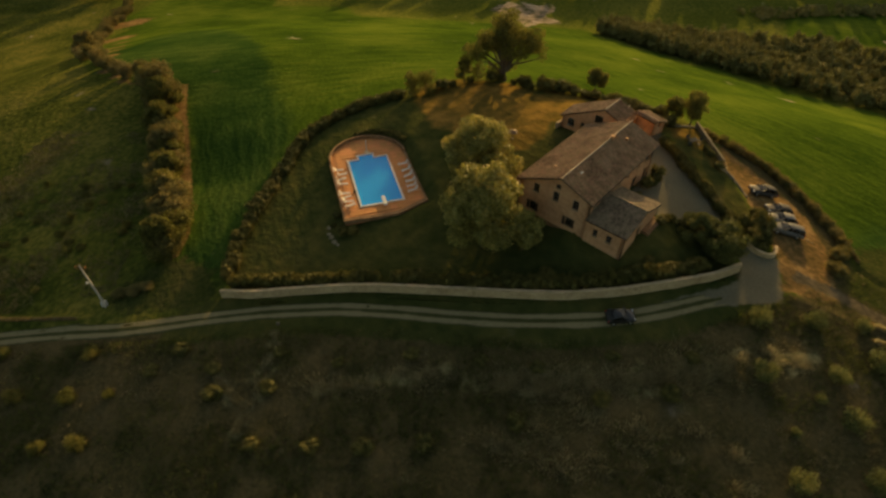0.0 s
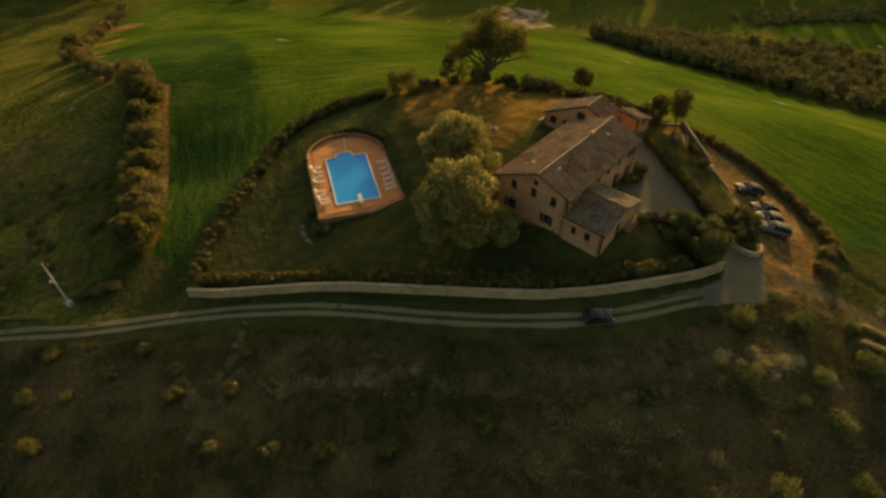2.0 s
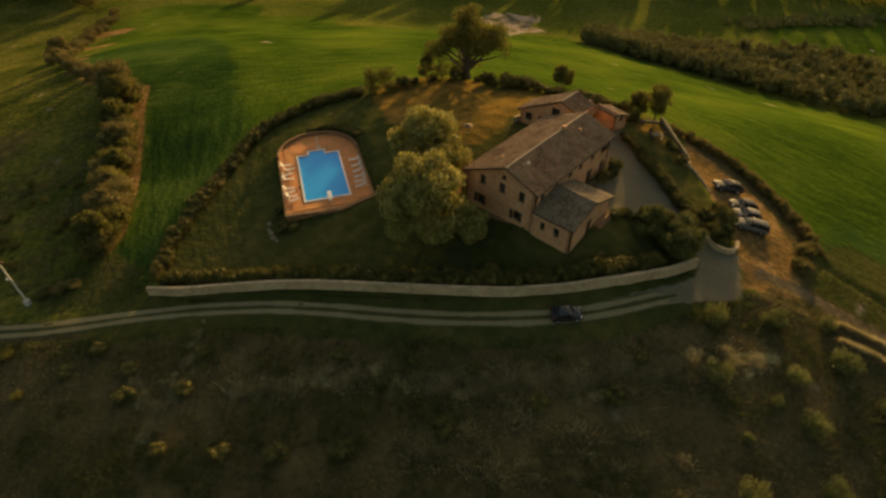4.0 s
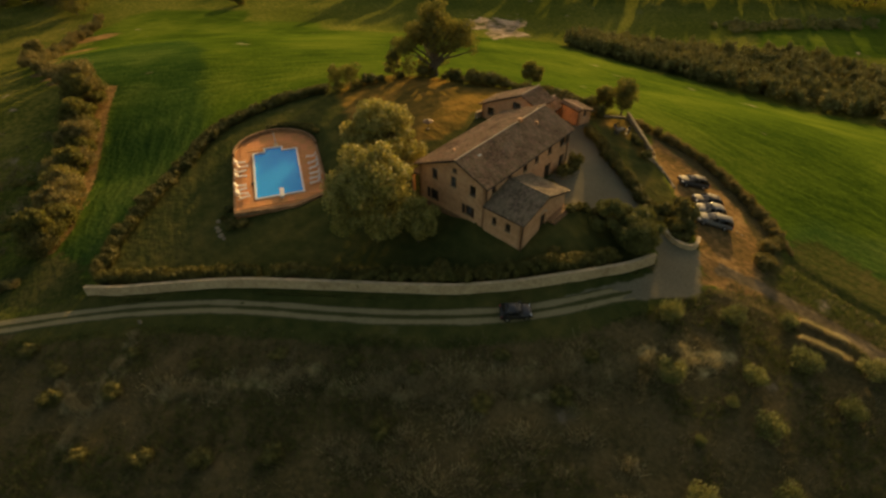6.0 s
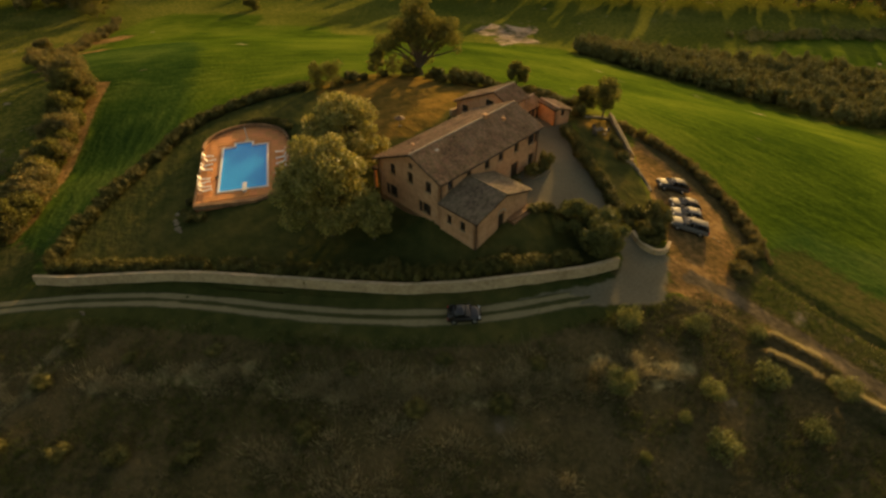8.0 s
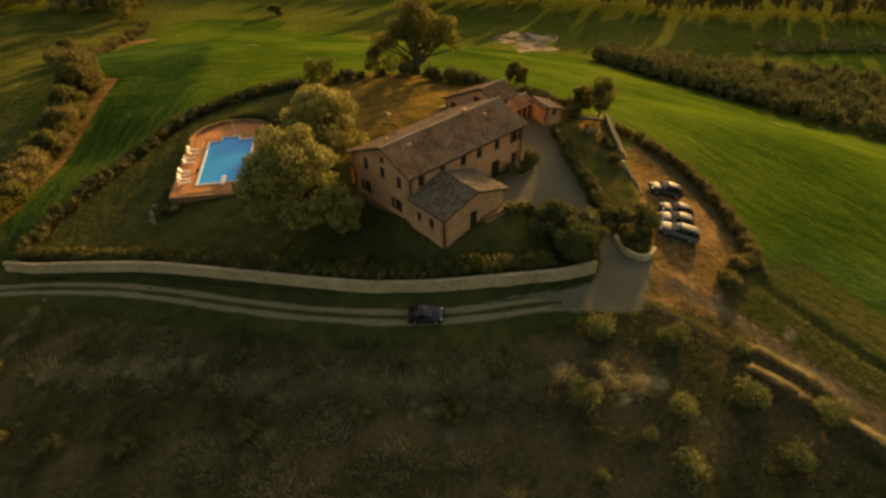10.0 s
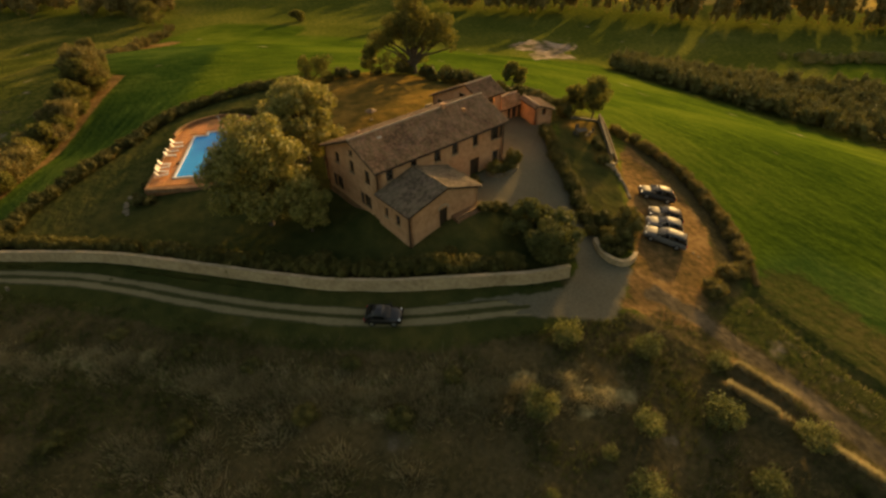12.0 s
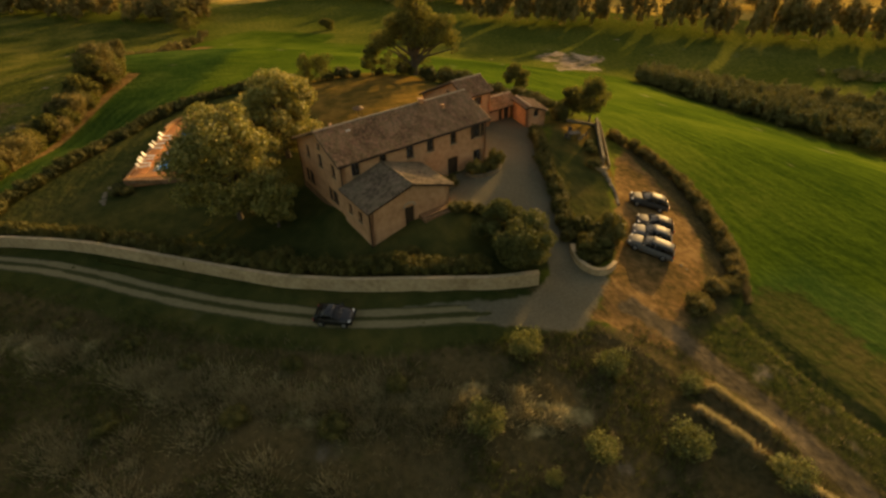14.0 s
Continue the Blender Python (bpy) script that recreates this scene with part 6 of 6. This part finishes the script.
def on_ground(x, y, turn):
    """Upright pose that leans with the slope under a car."""
    a = radians(turn)
    fx = (H(x + 1.4 * math.cos(a), y + 1.4 * math.sin(a)) - H(x - 1.4 * math.cos(a), y - 1.4 * math.sin(a))) / 2.8
    sx = (H(x - 0.8 * math.sin(a), y + 0.8 * math.cos(a)) - H(x + 0.8 * math.sin(a), y - 0.8 * math.cos(a))) / 1.6
    f = Vector((math.cos(a), math.sin(a), fx)).normalized()
    l = Vector((-math.sin(a), math.cos(a), sx)).normalized()
    u = f.cross(l).normalized()
    l = u.cross(f)
    m = Matrix((f, l, u)).transposed().to_4x4()
    return Matrix.Translation((x, y, H(x, y) + 0.02)) @ m


make_car(on_ground(44.3, 62.9, 174), paint("silver_grey_paint", (0.15, 0.145, 0.135)), "silver-grey estate car parked on bare earth", 4.5, 1.5, 1.0)
make_car(on_ground(44.3, 65.1, 182), paint("pale_silver_paint", (0.20, 0.19, 0.175)), "pale silver hatchback parked on bare earth", 3.9, 1.48, 0.6)
make_car(on_ground(44.5, 67.25, 184), paint("dark_grey_paint", (0.085, 0.075, 0.065)), "dark grey hatchback parked on bare earth", 3.8, 1.48, 0.6)
make_car(on_ground(43.7, 71.7, 187), paint("grey_paint", (0.07, 0.066, 0.06)), "grey saloon car parked on bare earth", 4.2, 1.46, 0.3)
make_car(on_ground(19.5, 44.6, 9), paint("black_paint", (0.02, 0.02, 0.021), 0.6, 0.2), "small black hatchback on the farm track", 3.35, 1.4, 0.15)


# ---- small things ----
def make_pole():
    x, y = -49.0, 44.4
    t = holder("utility_pole", pose(x, y, H(x, y)), "pale concrete utility pole with insulators and a base box", "utility pole")
    bm = bmesh.new()
    tube(bm, (0, 0, -0.5), (0, 0, 7.9), 0.17, 0.1, 10)
    part("shaft", bm, M["concrete"], t)
    part("base_box", boxes((-0.3, 0.3, -0.32, 0.32, 0, 0.9), bevel=0.03), M["concrete"], t, "grey meter box")
    part("crossarm", boxes((-0.75, 0.75, -0.05, 0.05, 7.45, 7.57), bevel=0.01), M["metal"], t)
    for k in (-0.65, 0, 0.65):
        bm = bmesh.new()
        tube(bm, (k, 0, 7.57), (k, 0, 7.8), 0.07, 0.05, 8)
        part("insulator", bm, M["terracotta"], t, "reddish ceramic insulator")
    part("bracket", boxes((-0.5, -0.1, -0.04, 0.04, 4.6, 4.68), (-0.62, -0.42, -0.1, 0.1, 4.5, 4.72), bevel=0.01), M["white"], t)


make_pole()
marker = holder("boundary_marker", pose(-22.4, 41.3, H(-22.4, 41.3)), "small pale stone marker beside the farm track", "marker")
part("stone", boxes((-0.2, 0.2, -0.12, 0.12, -0.3, 0.5), bevel=0.05), M["rock"], marker)


def make_umbrella(x, y, label, open_=True):
    t = holder("garden_umbrella", pose(x, y, H(x, y)), label, "umbrella", "garden umbrellas")
    bm = bmesh.new()
    tube(bm, (0, 0, 0), (0, 0, 1.62), 0.03, 0.025, 8)
    part("pole", bm, M["darkwood"], t)
    bm = bmesh.new()
    bmesh.ops.create_cone(bm, cap_ends=False, segments=8, radius1=0.8, radius2=0.03, depth=0.34, matrix=Matrix.Translation((0, 0, 1.45)))
    bmesh.ops.solidify(bm, geom=bm.faces[:], thickness=0.015)
    part("canopy", bm, M["canvas"], t, "faded tan canvas canopy")
    part("foot", boxes((-0.2, 0.2, -0.2, 0.2, 0, 0.09), bevel=0.02), M["rock"], t)


make_umbrella(5.6, 77.7, "faded tan garden umbrella on the back lawn")


def make_table(x, y, turn):
    t = holder("garden_table", pose(x, y, H(x, y), 0, 0, turn), "grey plastic garden table on the side lawn", "table")
    part("tabletop", boxes((-0.7, 0.7, -0.45, 0.45, 0.7, 0.75), bevel=0.015), M["greyplastic"], t)
    for a in (-0.6, 0.6):
        for b in (-0.36, 0.36):
            part("leg", boxes((a - 0.03, a + 0.03, b - 0.03, b + 0.03, 0, 0.7)), M["greyplastic"], t)


def make_chair(x, y, turn):
    t = holder("garden_chair", pose(x, y, H(x, y), 0, 0, turn), "grey plastic garden chair on the side lawn", "chair", "garden chairs")
    part("seat", boxes((-0.24, 0.24, -0.24, 0.24, 0.42, 0.46), bevel=0.01), M["greyplastic"], t)
    part("backrest", boxes((-0.24, 0.24, 0.2, 0.24, 0.46, 0.88), bevel=0.01), M["greyplastic"], t)
    for a in (-0.21, 0.21):
        for b in (-0.21, 0.21):
            part("leg", boxes((a - 0.02, a + 0.02, b - 0.02, b + 0.02, 0, 0.42)), M["greyplastic"], t)


def make_steps(x, y, turn):
    """Three rough stone treads between the garden and the car park."""
    t = holder("garden_steps", pose(x, y, H(x, y), 0, 0, turn), "three rough pale stone steps beside the garden wall", "steps")
    for k in range(3):
        part("tread", boxes((-0.7 + 0.05 * k, 0.75 - 0.04 * k, 0.36 * k - 0.5, 0.36 * k - 0.1, -0.5, 0.12 + 0.17 * k), bevel=0.03), M["coping"], t)


# Unidentified dark spot on the deck; its bag shape is made up.
def make_bag(x, y, turn):
    t = holder("bag", POOL @ pose(x, y, 0.0, 0, 0, turn), "small dark unidentified object on the pool terrace, built as a bag", "bag")
    bm = bmesh.new()
    box(bm, -0.28, 0.28, -0.13, 0.13, 0.0, 0.26, bevel=0.07)
    part("body", bm, M["rubber"], t)
    bm = bmesh.new()
    for a, b in (((-0.18, 0, 0.25), (-0.1, 0, 0.42)), ((-0.1, 0, 0.42), (0.1, 0, 0.42)), ((0.1, 0, 0.42), (0.18, 0, 0.25))):
        tube(bm, a, b, 0.02, 0.02, 6)
    part("strap", bm, M["rubber"], t)


make_steps(38.0, 74.7, 160)
make_bag(-0.45, 3.7, 70)
make_table(34.1, 79.2, 30)
for x, y, a in ((33.4, 78.4, 150), (34.9, 78.7, 240), (33.5, 80.1, 20), (35.3, 79.9, 300)):
    make_chair(x, y, a)


drain = holder("drain_outlet", pose(7.4, 46.55, H(7.4, 46.3) + 0.75), "dark round drain outlet in the stone wall", "drain")
bm = bmesh.new()
tube(bm, (0, -0.02, 0), (0, 0.3, 0), 0.1, 0.1, 10)
part("pipe", bm, M["rubber"], drain)
# Added wall; its pale stone stands in for a sunlit patch.
masonry("wall_stub", [(12.6, 80.9), (13.7, 82.2)], 0.9, 0.3, "made-up short wall by the rear wing, pale like a sunlit patch", step=0.5, material=M["coping"])


def make_planter(line, label):
    w = masonry("wall_planter", line, 0.35, 0.3, label, step=0.5, coping=False, material=M["rock"])
    return w


F = [tuple((HOUSE @ Vector((u, v, 0))).xy) for u, v in ((9.4, -1.6), (11.2, -2.2), (12.0, -1.6))]
make_planter(F, "low stone planter kerb at the farmhouse front")
F = [tuple((HOUSE @ Vector((u, v, 0))).xy) for u, v in ((14.2, -0.9), (14.4, -2.0), (16.4, -2.6), (18.2, -2.2), (19.0, -0.8))]
make_planter(F, "low stone planter kerb at the farmhouse front")
pl = [(14.9, -1.3, 1.1, 1.3), (16.0, -1.7, 0.9, 0.9), (17.0, -1.7, 1.0, 1.1), (18.1, -1.3, 1.2, 1.5), (10.5, -1.5, 1.0, 1.2), (11.5, -1.6, 0.9, 1.0)]
plant("planter_shrub", HEDGE, [(*tuple((HOUSE @ Vector((u, v, 0))).xy), w, h) for u, v, w, h in pl], "dark green shrub in the stone planter", "shrub", "planter shrubs", 15)


def make_rock(x, y, s, seed):
    bm = bmesh.new()
    bmesh.ops.create_icosphere(bm, subdivisions=3, radius=s)
    for v in bm.verts:
        v.co *= 1 + 0.35 * noise.fractal(v.co * (1.2 / s) + Vector((seed, 0, 0)), 1.0, 2.0, 3)
        v.co.z *= 0.45
    ob = part("rock", bm, M["rock"], None, m=pose(x, y, H(x, y) + s * 0.15))
    tagged(ob, "weathered pale grey rock on the lawn", "rock", "lawn rocks")


for k, (x, y, s) in enumerate([(-18.7, 55.5, 0.4), (-19.4, 56.4, 0.36), (-18.1, 55.0, 0.26), (-20.2, 58.2, 0.34), (-19.9, 57.0, 0.3), (47.4, 62.3, 0.18), (47.9, 61.9, 0.14), (38.6, 73.9, 0.4), (39.1, 73.1, 0.36), (39.5, 72.2, 0.3)]):
    make_rock(x, y, s, k)

# terrace paving, laid in diagonal-free courses round the basin
tile_me = mesh_of("paving_tile", boxes((-0.49, 0.49, -0.49, 0.49, -0.05, 0.0), bevel=0.008), M["terracotta"])
tx, ty = np.meshgrid(np.arange(-9, 14, 1.0) + 0.5, np.arange(-6, 22, 1.0) + 0.5)
inside_deck = side([(cx + (x - cx) * 0.95, cy + (y - cy) * 0.965) for x, y in deck_edge], tx, ty)
outside_pool = -side(pool_outline(0.26), tx, ty)
for x, y, a, b in zip(tx.ravel(), ty.ravel(), inside_deck.ravel(), outside_pool.ravel()):
    if a > 0.45 and b > 0.4:
        ob = new("paving_tile", tile_me)
        ob.matrix_basis = pose(x, y, 0.002 * math.sin(x * 7 + y * 3))
        ob.parent = terrace
